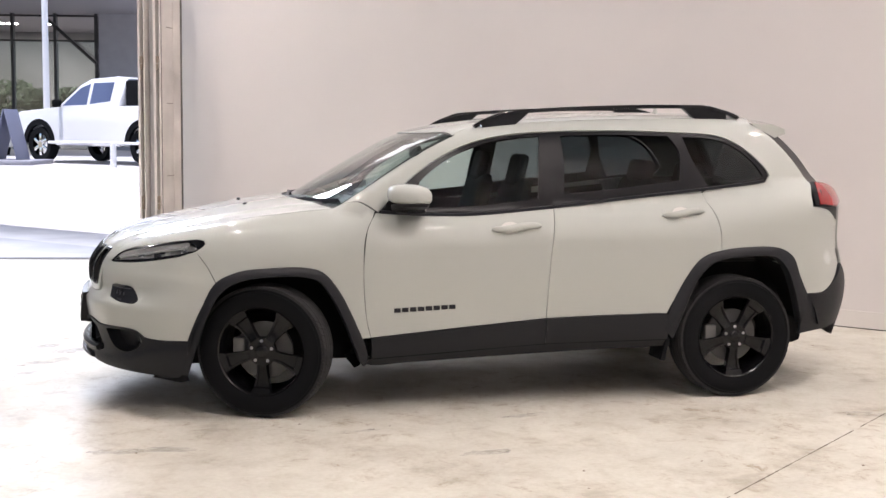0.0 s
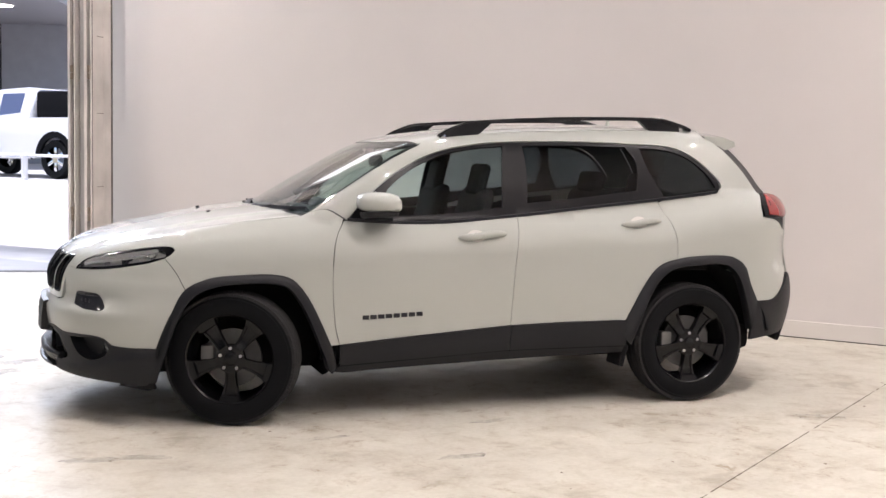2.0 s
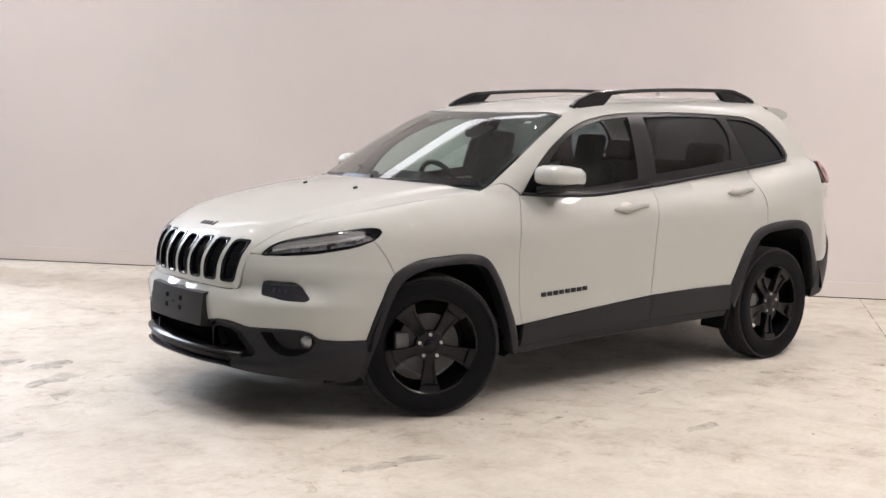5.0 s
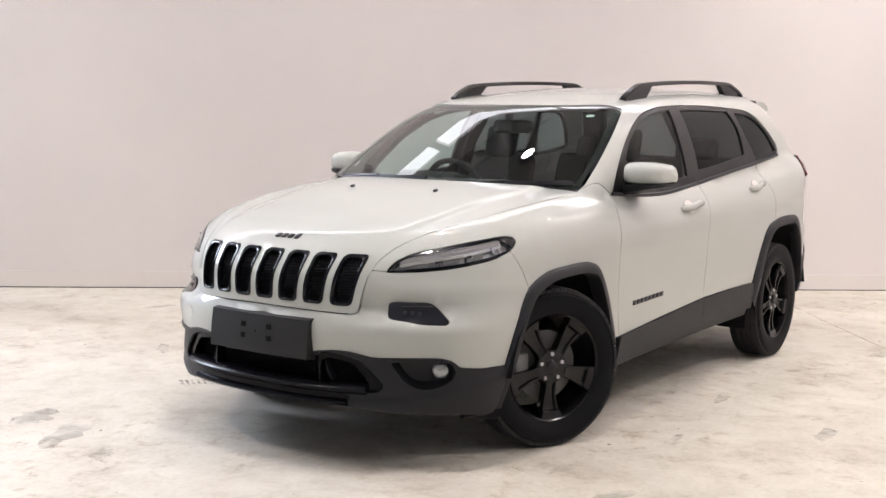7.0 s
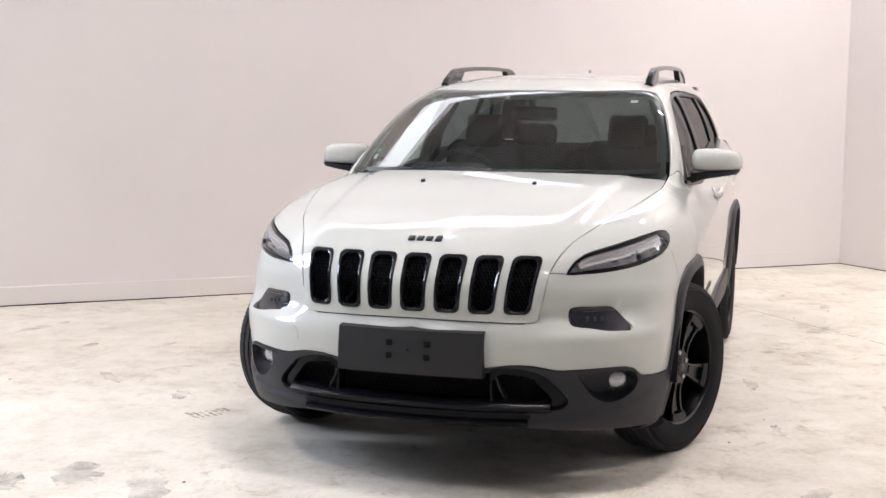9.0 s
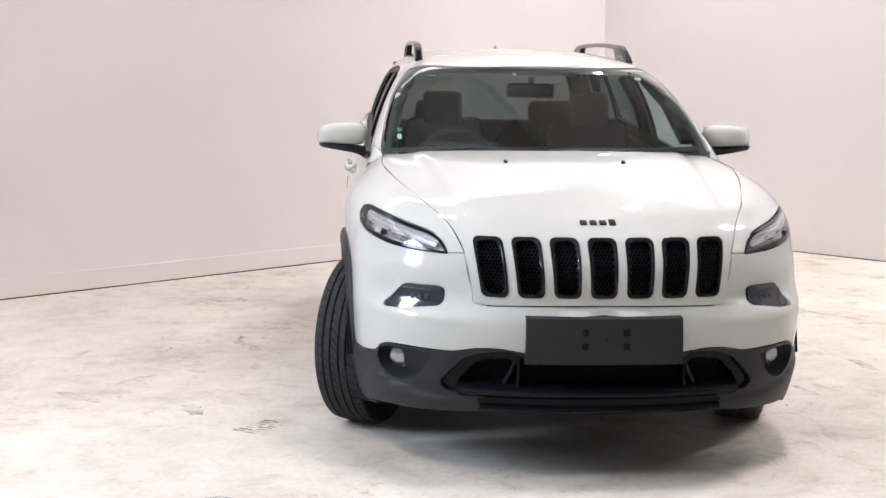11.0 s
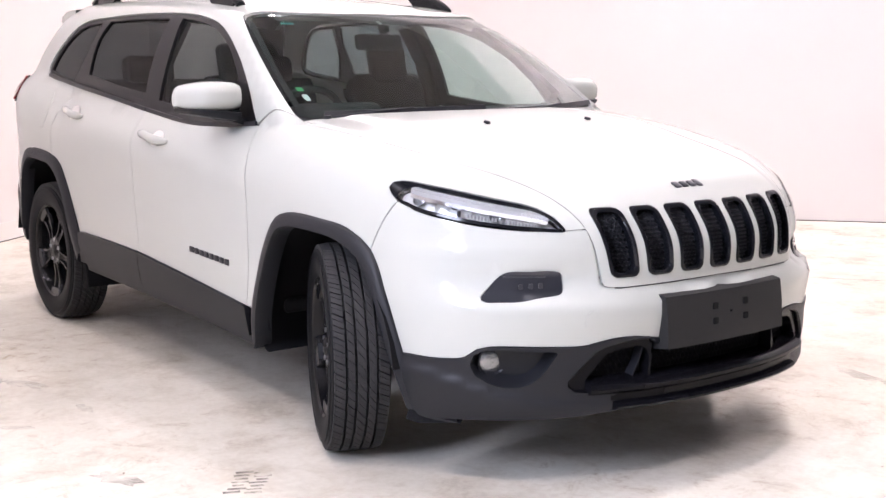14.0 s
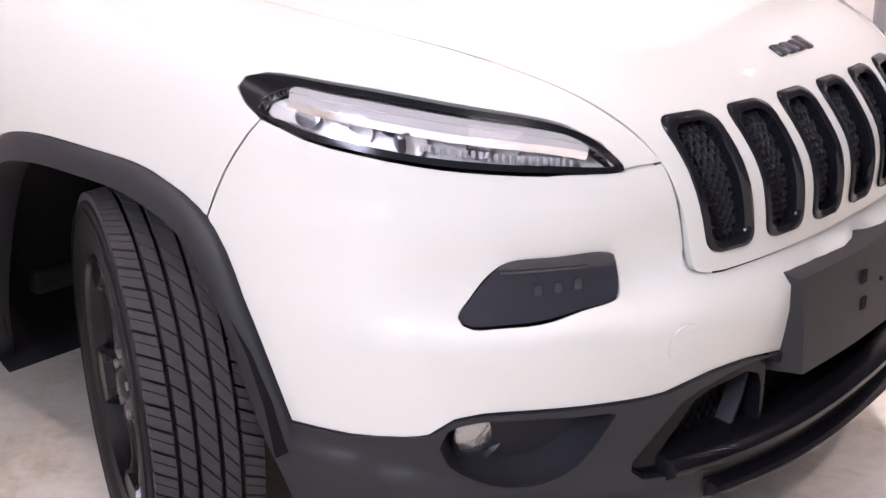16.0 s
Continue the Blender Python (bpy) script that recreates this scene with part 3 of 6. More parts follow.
# A-board sign beside the truck
sign = thing("a_board", "grey folding A-board sign standing on the paving", "sign")
M_BOARD = material("board_grey", (0.19, 0.20, 0.27), 0.5)
for s in (-1, 1):
    bm = bmesh.new()
    box(bm, (0.46, 0.035, 1.06), Matrix.Translation(yard(-8.95, 24.5, GZ + 0.607)) @ pose(0, 0, 0, 0, 0, 62) @ pose(0, 0.150 * s, 0) @ pose(0, 0, 0, 15 * s, 0, 0), 0.01)
    part("board", bm, M_BOARD, sign)
bm = bmesh.new()
box(bm, (2.2, 1.5, 0.09), Matrix.Translation(yard(-9.38, 24.4, GZ + 0.044)) @ pose(0, 0, 0, 0, 0, -13), 0.02)
tagged(part("plinth", bm, material("plinth_concrete", (0.3, 0.3, 0.34), 0.7), None), "low grey concrete plinth beside the A-board", "plinth")


def pickup():
    """A double-cab pickup; local x forward, wheels at 0 and -3.2, y = -0.93 on its near side."""
    truck = thing("pickup_truck", "white double-cab pickup truck parked in the sun", "truck")
    paint = material("truck_paint", (0.88, 0.88, 0.89), 0.3, coat=1.0)
    dark = bpy.data.materials["dark_cavity"]

    def shell(name, pts, w0, mat, bev=0.05, taper=0.0):
        bm = bmesh.new()
        ring = []
        for s in (-1, 1):
            ring.append([bm.verts.new((x, s * (w0 - taper * max(z - 1.05, 0)), z)) for x, z in pts])
        bm.faces.new(ring[0])
        bm.faces.new(ring[1][::-1])
        n = len(pts)
        for k in range(n):
            bm.faces.new((ring[0][(k + 1) % n], ring[0][k], ring[1][k], ring[1][(k + 1) % n]))
        bmesh.ops.bevel(bm, geom=list(bm.edges), offset=bev, segments=3, affect="EDGES", profile=0.6)
        return part(name, bm, mat, truck)

    def arch(cx, r=0.47, n=9):
        return [(cx + r * math.cos(math.pi * k / n), 0.42 + r * math.sin(math.pi * k / n)) for k in range(n + 1)]

    low = [(0.86, 0.45), (0.92, 0.75), (0.88, 1.0), (0.62, 1.10), (-0.75, 1.20), (-2.80, 1.21), (-4.35, 1.22), (-4.38, 0.55)]
    shell("body", low + arch(-3.2)[::-1] + [(-2.6, 0.40), (-0.6, 0.40)] + arch(0.0)[::-1], 0.92, paint, 0.035)
    cab = shell("cab", [(-0.45, 1.12), (-1.18, 1.66), (-1.48, 1.78), (-2.30, 1.82), (-2.62, 1.79), (-2.42, 1.12)], 0.90, paint, 0.05, 0.22)
    M_TG = material("truck_glass", (0.20, 0.25, 0.42), 0.03, coat=1.0)
    for s in (-1, 1):
        for k, pts in enumerate(([(-0.72, 1.22), (-1.22, 1.59), (-1.52, 1.68), (-1.48, 1.24)], [(-1.57, 1.25), (-1.61, 1.69), (-2.24, 1.70), (-2.18, 1.31)])):
            bm = bmesh.new()
            vs = [bm.verts.new((x, s * (0.905 - 0.22 * (z - 1.05)), z)) for x, z in pts]
            f = bm.faces.new(vs)
            bmesh.ops.solidify(bm, geom=[f], thickness=0.02 * s)
            part("side_window", bm, M_TG, truck)
    bm = bmesh.new()
    vs = [bm.verts.new(v) for v in ((-0.52, -0.72, 1.20), (-0.52, 0.72, 1.20), (-1.12, 0.62, 1.655), (-1.12, -0.62, 1.655))]
    bmesh.ops.solidify(bm, geom=[bm.faces.new(vs)], thickness=0.02)
    part("windscreen", bm, M_TG, truck)
    bm = bmesh.new()
    box(bm, (1.5, 1.56, 0.56), pose(-3.30, 0, 1.46), 0.06)
    part("bed_cover", bm, dark, truck)
    for s in (-1, 1):
        bm = bmesh.new()
        sweep(bm, [(-0.62, s * 0.93, 0.42), (-2.6, s * 0.93, 0.42)], circle(0.045, 10))
        part("side_step", bm, M_CHROME, truck, "bright tubular side step")
        bm = bmesh.new()
        box(bm, (0.12, 0.2, 0.16), pose(-0.72, s * 1.02, 1.27), 0.04)
        part("mirror", bm, dark, truck)
        bm = bmesh.new()
        box(bm, (0.25, 0.3, 0.14), pose(0.78, s * 0.68, 0.92, 0, 12, -20 * s), 0.04)
        part("headlight", bm, M_REFLECT, truck)
        for cx in (0.0, -3.2):
            bm = bmesh.new()
            lathe(bm, [(0.24, -0.10), (0.36, -0.12), (0.385, -0.08), (0.385, 0.08), (0.36, 0.12), (0.24, 0.10)], 40, pose(cx, s * 0.80, 0.39))
            tyre = part("tyre", bm, M_RUBBER, truck)
            bm = bmesh.new()
            cyl(bm, 0.07, 0.06, pose(cx, s * 0.87, 0.39, 90, 0, 0), 16)
            for k in range(6):
                a = k * 60
                box(bm, (0.075, 0.05, 0.2), pose(cx, s * 0.87, 0.39) @ pose(0, 0, 0, 0, a, 0) @ pose(0, 0, 0.14), 0.012)
            part("rim", bm, M_CHROME, tyre, "bright six-spoke alloy rim")
            bm = bmesh.new()
            lathe(bm, [(0.40, -0.05), (0.535, -0.05), (0.52, 0.03), (0.40, 0.03)], 32, pose(cx, s * 0.90, 0.42), closed=True)
            bmesh.ops.delete(bm, geom=[v for v in bm.verts if v.co.z < 0.4], context="VERTS")
            part("arch_trim", bm, dark, truck)
    return truck


pickup().matrix_basis = Matrix.Translation(yard(-8.24, 26.4, GZ)) @ pose(0, 0, 0, 0, 0, 132.6)


def rail_fence():
    """White rail on posts in front of the truck."""
    fence = thing("rail", "thin white steel guard rail on short posts", "rail")
    mat = bpy.data.materials["white_post"]
    bm = bmesh.new()
    sweep(bm, [yard(-7.87, 23.6, GZ + 0.47), yard(-4.9, 22.4, GZ + 0.47)], circle(0.028, 8))
    part("bar", bm, mat, fence)
    for s, f in ((-6.42, 23.01), (-5.0, 22.44)):
        bm = bmesh.new()
        sweep(bm, [yard(s, f, GZ - 0.05), yard(s, f, GZ + 0.47)], circle(0.06, 8), up=(0, 1, 0))
        part("post", bm, mat, fence)


rail_fence()


def far_car(m):
    """A silver hatchback seen nose-on in the showroom's shade."""
    car2 = thing("hatchback", "silver hatchback parked in the shade by the showroom", "car", at=m)
    paint = material("silver_paint", (0.35, 0.36, 0.37), 0.3, metal=0.4, coat=1.0)

    def tub(name, pts, w, mat, taper):
        bm = bmesh.new()
        ring = [[bm.verts.new((x, s * (w - taper * max(z - 0.8, 0)), z)) for x, z in pts] for s in (-1, 1)]
        bm.faces.new(ring[0])
        bm.faces.new(ring[1][::-1])
        for k in range(len(pts)):
            j = (k + 1) % len(pts)
            bm.faces.new((ring[0][j], ring[0][k], ring[1][k], ring[1][j]))
        bmesh.ops.bevel(bm, geom=list(bm.edges), offset=0.07, segments=3, affect="EDGES", profile=0.6)
        part(name, bm, mat, car2)

    tub("body", [(0.8, 0.22), (0.86, 0.55), (0.62, 0.78), (-0.2, 0.98), (-3.2, 1.0), (-3.3, 0.3)], 0.88, paint, 0.1)
    tub("cabin", [(-0.15, 0.92), (-0.95, 1.42), (-2.4, 1.46), (-3.15, 0.95)], 0.84, material("dark_glass", (0.02, 0.022, 0.024), 0.05, coat=1.0), 0.35)
    for s in (-1, 1):
        bm = bmesh.new()
        box(bm, (0.3, 0.36, 0.12), pose(0.68, s * 0.62, 0.70, 0, 20, -25 * s), 0.04)
        part("headlight", bm, M_REFLECT, car2)
        for x in (0.0, -2.6):
            bm = bmesh.new()
            lathe(bm, [(0.2, -0.1), (0.31, -0.1), (0.32, 0.0), (0.31, 0.1), (0.2, 0.1)], 32, pose(x, s * 0.78, 0.32))
            part("wheel", bm, M_RUBBER, car2)
    bm = bmesh.new()
    box(bm, (0.06, 0.75, 0.2), pose(0.85, 0, 0.45), 0.03)
    part("grille", bm, M_DARK, car2)
    bm = bmesh.new()
    box(bm, (0.02, 0.37, 0.12), pose(0.90, 0.0, 0.36), 0.005)
    part("number_plate", bm, material("plate_white", (0.7, 0.7, 0.7), 0.5), car2)


far_car(Matrix.Translation(yard(-12.3, 31.0, GZ)) @ pose(0, 0, 0, 0, 0, -75))

# ---- body form: the car heads towards -x, front axle at x = 0, ground at z = 0 ----
def spline(x, xs, ys):
    """Smooth curve through (xs, ys), flat slopes limited, by monotone cubic pieces."""
    x, xs, ys = np.asarray(x, float), np.asarray(xs, float), np.asarray(ys, float)
    d = np.diff(ys) / np.diff(xs)
    m = np.concatenate([d[:1], (d[1:] + d[:-1]) / 2, d[-1:]])
    i = np.clip(np.searchsorted(xs, x) - 1, 0, len(xs) - 2)
    h = xs[i + 1] - xs[i]
    t = (x - xs[i]) / h
    tc = np.clip(t, 0, 1)
    y = ((2 * tc**3 - 3 * tc**2 + 1) * ys[i] + (tc**3 - 2 * tc**2 + tc) * h * m[i]
         + (3 * tc**2 - 2 * tc**3) * ys[i + 1] + (tc**3 - tc**2) * h * m[i + 1])
    return y + (t - tc) * h * np.where(t < 0, m[i], m[i + 1])


def smax(a, b, r):
    h = np.maximum(r - np.abs(a - b), 0) / r
    return np.maximum(a, b) + h * h * r / 4


def half_width(x, z):
    w = spline(z, (0.15, 0.28, 0.42, 0.58, 0.80, 0.92, 1.00, 1.09, 1.20), (0.85, 0.868, 0.892, 0.898, 0.905, 0.902, 0.872, 0.80, 0.74))
    z2 = z - 0.03 * np.clip(x - 0.57, -0.5, 3) - 0.16 * np.clip(x - 2.5, 0, 1)
    w2 = spline(z2, (0.15, 0.28, 0.42, 0.58, 0.80, 0.92, 1.00, 1.09, 1.20), (0.85, 0.868, 0.892, 0.898, 0.905, 0.902, 0.872, 0.80, 0.74))
    # soft crease along the doors
    d = np.sqrt((z - 0.880 - 0.075 * (x - 0.51)) ** 2 + 0.005**2)
    ridge = np.maximum(0.003 - 0.045 * d, 0) * np.clip((x - 0.40) / 0.3, 0, 1) * np.clip((2.5 - x) / 0.4, 0, 1)
    return ridge + np.where(z > 0.8, w2, w) - 0.05 * np.clip(0.1 - x, 0, 0.8) * np.clip((z - 0.75) / 0.2, 0, 1) - 0.022 * np.exp(-(((x + 0.27) / 0.2) ** 2))


def nose(z):
    return spline(z, (0.18, 0.26, 0.34, 0.45, 0.56, 0.598, 0.612, 0.628, 0.66, 0.78, 0.87, 0.95), (-0.86, -0.935, -0.95, -0.945, -0.958, -0.956, -0.950, -0.930, -0.915, -0.935, -0.892, -0.80))


def bonnet_nose(z):
    """The grille stands upright up to a knee, then leans back into the bonnet."""
    return spline(z, (0.18, 0.60, 0.66, 0.74, 0.785, 0.82, 0.87, 0.95), (-0.92, -0.926, -0.929, -0.933, -0.931, -0.918, -0.890, -0.80))


def hood_height(x, y):
    h = spline(x, (-0.95, -0.86, -0.78, -0.6, -0.35, -0.07, 0.2, 0.5, 3.6), (0.78, 0.868, 0.915, 0.975, 1.032, 1.087, 1.125, 1.15, 1.36))
    edge = np.abs(y) - (0.56 + 0.12 * x)
    dome = 0.012 / (1 + np.exp(np.clip(edge / 0.011, -40, 40)))
    return h - 0.004 - 0.06 * y * y + dome


XC, XR = -0.15, 2.90


def lower_body(p, front=nose, hollow=0.016):
    x, y, z = p[..., 0], np.abs(p[..., 1]), p[..., 2]
    w = np.maximum(half_width(x, z), 0.3)
    a = np.maximum(XC - front(z), 0.2)
    ar = spline(z, (0.3, 0.6, 0.9, 1.15, 1.3), (0.67, 0.75, 0.68, 0.665, 0.54))
    q = np.where(x > 1, 3.0, np.interp(z, (0.2, 0.42, 0.58, 0.68, 0.78), (2.4, 2.5, 2.6, 2.35, 2.15)))
    ar = np.maximum(ar, 0.2)
    fx = np.maximum(XC - x, 0) / a + np.maximum(x - XR, 0) / ar
    g = ((fx**q + (y / w) ** q) ** (1 / q) - 1) * 0.88
    # hollow round the driving lamps, beside the grille
    g = g + hollow * np.exp(-(((z - 0.662) / 0.044) ** 4)) / (1 + np.exp(np.clip((x + 0.60) / 0.025, -40, 40))) / (1 + np.exp(np.clip((0.47 - y) / 0.012, -40, 40)))
    return smax(g, (z - hood_height(x, y)) * 0.95, 0.09)


def bonnet_form(p):
    return lower_body(p, bonnet_nose)


def greenhouse(p):
    x, y, z = p[..., 0], np.abs(p[..., 1]), p[..., 2]
    zr = z - 0.048 * (x - 0.57)
    side = y - (0.80 - 0.22 * (zr - 1.08) - 0.45 * np.maximum(zr - 1.08, -0.2) ** 2) + 0.05 * np.maximum(x - 2.6, 0) ** 2
    screen = ((0.17 + 1.62 * (z - 1.10) + 0.25 * (z - 1.1) ** 2 + 0.36 * y * y) - x) * 0.52
    roof = z - (spline(x, (0.8, 1.2, 1.6, 2.1, 2.6, 3.0, 3.3), (1.495, 1.575, 1.618, 1.645, 1.65, 1.64, 1.61)) - 0.09 * y * y)
    back = (x - (3.10 + 0.75 * (1.56 - z) - 0.12 * y * y)) * 0.8
    return np.maximum(smax(smax(side, roof, 0.12), smax(screen, back, 0.02), 0.035), 1.0 - z)

# ---- the car ----
def body(p):
    return np.minimum(lower_body(p), greenhouse(p))


def side3(pts, f=body):
    p = np.array([(x, 1.2, z) for x, z in pts], float)
    return onto(f, p, np.array((0, 1.0, 0)), 1.1)


def front3(pts, f=lower_body):
    p = np.array([(-0.9, y, z) for y, z in pts], float)
    return onto(f, p, np.array((-1.0, 0, 0)), 0.7)


def top3(pts, f=lower_body):
    p = np.array([(x, y, 1.1) for x, y in pts], float)
    return onto(f, p, np.array((0, 0, 1.0)), 0.6)


car = thing("car", "white five-door SUV with black cladding, roof rails and wheels", "car")
SIDES = (1, -1)
SIDE = (0, 1.0, 0.12)

def inset(outline, d, by):
    """Shrink an outline a little, for the gap between panels."""
    d = np.array(d, float) / np.linalg.norm(d)
    o = np.asarray(outline)
    t = np.roll(o, -1, 0) - np.roll(o, 1, 0)
    t /= np.maximum(np.linalg.norm(t, axis=1, keepdims=True), 1e-9)
    out = np.cross(t, d)
    e1 = np.cross((0, 0, 1.0), d)
    e1 /= np.linalg.norm(e1)
    e2 = np.cross(d, e1)
    x, y = o @ e1, o @ e2
    area = (x * np.roll(y, -1) - y * np.roll(x, -1)).sum()
    return o - out * by * np.sign(area)


# lines of the body, on the half with y > 0: (x, z) seen from the side, (y, z) from the front, (x, y) from above
F_SEAM = [(0.585, 1.076), (0.528, 0.987), (0.506, 0.807), (0.510, 0.654), (0.526, 0.50), (0.549, 0.412)]
B_SEAM = [(1.593, 1.101), (1.560, 0.884), (1.543, 0.631), (1.536, 0.492)]
R_SEAM = [(2.500, 1.185), (2.548, 1.078), (2.577, 0.967), (2.586, 0.845)]
CLAD_F = [(0.549, 0.412), (1.002, 0.451), (1.536, 0.492)]
CLAD_R = [(1.536, 0.492), (1.90, 0.501), (2.258, 0.501)]
DLO_LOW = [(0.604, 1.078), (0.80, 1.066), (1.108, 1.064), (1.593, 1.101), (2.500, 1.197), (2.822, 1.230), (2.915, 1.246)]
DLO_TOP = [(2.915, 1.246), (2.940, 1.285), (2.877, 1.372), (2.755, 1.468), (2.63, 1.514), (2.342, 1.529), (2.067, 1.535), (1.608, 1.525), (1.389, 1.507), (1.15, 1.458), (0.91, 1.347), (0.742, 1.224), (0.604, 1.078)]
F_ARCH = [(-0.412, 0.418), (-0.346, 0.583), (-0.268, 0.725), (-0.150, 0.780), (-0.009, 0.796), (0.198, 0.797), (0.288, 0.771), (0.373, 0.673), (0.44, 0.548), (0.503, 0.408), (0.532, 0.330), (0.538, 0.285), (0.522, 0.258)]
F_ARCH_IN = [(-0.362, 0.40), (-0.300, 0.575), (-0.225, 0.688), (-0.110, 0.738), (0.02, 0.752), (0.180, 0.750), (0.262, 0.725), (0.330, 0.640), (0.392, 0.52), (0.442, 0.40), (0.474, 0.32), (0.490, 0.275), (0.508, 0.256)]
R_ARCH = [(2.236, 0.42), (2.300, 0.575), (2.374, 0.71), (2.458, 0.812), (2.562, 0.852), (2.667, 0.868), (2.953, 0.866), (3.048, 0.812), (3.095, 0.70), (3.153, 0.593)]
R_ARCH_IN = [(2.300, 0.35), (2.349, 0.482), (2.428, 0.676), (2.511, 0.773), (2.60, 0.808), (2.72, 0.818), (2.919, 0.815), (2.993, 0.748), (3.05, 0.62), (3.11, 0.42)]
HL_TOP = np.array([(-0.316, 0.836, 0.924), (-0.323, 0.827, 0.939), (-0.350, 0.808, 0.943), (-0.445, 0.758, 0.927), (-0.586, 0.669, 0.898), (-0.712, 0.566, 0.867), (-0.757, 0.539, 0.843), (-0.790, 0.527, 0.808)])
HL_LOW = np.array([(-0.790, 0.527, 0.808), (-0.720, 0.625, 0.811), (-0.612, 0.725, 0.824), (-0.515, 0.786, 0.842), (-0.437, 0.823, 0.860), (-0.372, 0.842, 0.887), (-0.337, 0.843, 0.905), (-0.316, 0.836, 0.924)])
DRL = np.array([(-0.676, 0.757, 0.611), (-0.668, 0.757, 0.620), (-0.671, 0.730, 0.645), (-0.676, 0.700, 0.671), (-0.694, 0.680, 0.688), (-0.743, 0.619, 0.691), (-0.778, 0.562, 0.691), (-0.788, 0.546, 0.686), (-0.794, 0.543, 0.664), (-0.811, 0.557, 0.640), (-0.817, 0.571, 0.629), (-0.791, 0.629, 0.620), (-0.759, 0.680, 0.610), (-0.718, 0.722, 0.607), (-0.688, 0.750, 0.606)])
HOOD_EDGE = [(0.360, 0.742), (0.20, 0.748), (0.091, 0.745), (-0.205, 0.694), (-0.54, 0.596), (-0.712, 0.521)]
HOOD_NOSE = [(0.521, 0.889), (0.477, 0.815), (0.456, 0.712), (0.449, 0.668), (0.4475, 0.655), (0.443, 0.646), (0.432, 0.641), (0.388, 0.637)]
BUMP_CLAD = np.array([(0.0, 0.480), (0.272, 0.480), (0.355, 0.492), (0.435, 0.491), (0.480, 0.482), (0.513, 0.474), (0.600, 0.474), (0.694, 0.475), (0.740, 0.472), (0.763, 0.462), (0.782, 0.434), (0.800, 0.424), (0.822, 0.421), (0.853, 0.419)])


def from_front(pts, f=lower_body):
    return front3(pts, f)


def mirror_join(name, f, outline, d, mat, label="", **kw):
    return [sheet(name, [patch(f, outline, d, mirror=s, **kw)], mat, car, label) for s in SIDES]


hood_edge = top3(HOOD_EDGE)
hood_nose = from_front(HOOD_NOSE)
hood_half = curve(np.vstack([hood_edge, hood_nose[1:]]), 0.014)
fork = int(np.argmin(np.linalg.norm(hood_half - hood_nose[1], axis=1)))
nose_line = hood_half[fork:]
hood_low = from_front([(0.388, 0.637), (0.2, 0.640), (0.0, 0.642)])
cowl = np.array([(0.175, 0.0, 1.13), (0.195, 0.2, 1.13), (0.25, 0.45, 1.12), (0.32, 0.64, 1.11), (0.360, 0.742, 1.10)])

# grille slots, cut through the nose of the bonnet
SLOT_Y = [-0.385, -0.257, -0.129, 0.0, 0.129, 0.257, 0.385]


def slot_outline(yc, grow=0.0):
    lean = 0.012 * (yc / 0.385)
    w = 0.0495 + grow
    z0, z1, r = 0.669 - grow, 0.874 + grow, 0.022
    pts = []
    for cz, cy, a0 in ((z1 - r, w - r, 0), (z1 - r, -w + r, 90), (z0 + r, -w + r, 180), (z0 + r, w - r, 270)):
        for k in range(5):
            a = radians(a0 + 22.5 * k)
            y, z = cy + r * math.cos(a), cz + r * math.sin(a)
            pts.append((yc + y * (1 - 0.06 * (0.77 - z) / 0.1) + lean * (z - 0.77) / 0.1, z))
    full = []
    for i, (a, b) in enumerate(zip(pts, pts[1:] + pts[:1])):
        n = (1 if i % 5 < 4 else 9 if i % 10 == 9 else 4)
        full += [(a[0] + (b[0] - a[0]) * k / n, a[1] + (b[1] - a[1]) * k / n) for k in range(n)]
    return full


slots = [from_front(slot_outline(y), bonnet_form) for y in SLOT_Y]
right_edge = np.vstack([curve(cowl), hood_half[1:], curve(hood_low)[1:]])
upright_part = (right_edge[:, 2] < 0.86) & (right_edge[:, 0] < -0.6)
right_edge[upright_part] = onto(bonnet_form, right_edge[upright_part], np.array((-1.0, 0, 0)))
hood_outline = inset(np.vstack([right_edge, (right_edge * (1, -1, 1))[::-1][1:-1]]), (-0.62, 0, 0.78), 0.002)
sheet("bonnet", [patch(bonnet_form, hood_outline, (-0.62, 0, 0.78), holes=slots, cell=0.022, flange=0.02)], M_PAINT, car, "white clamshell bonnet that wraps round the grille")

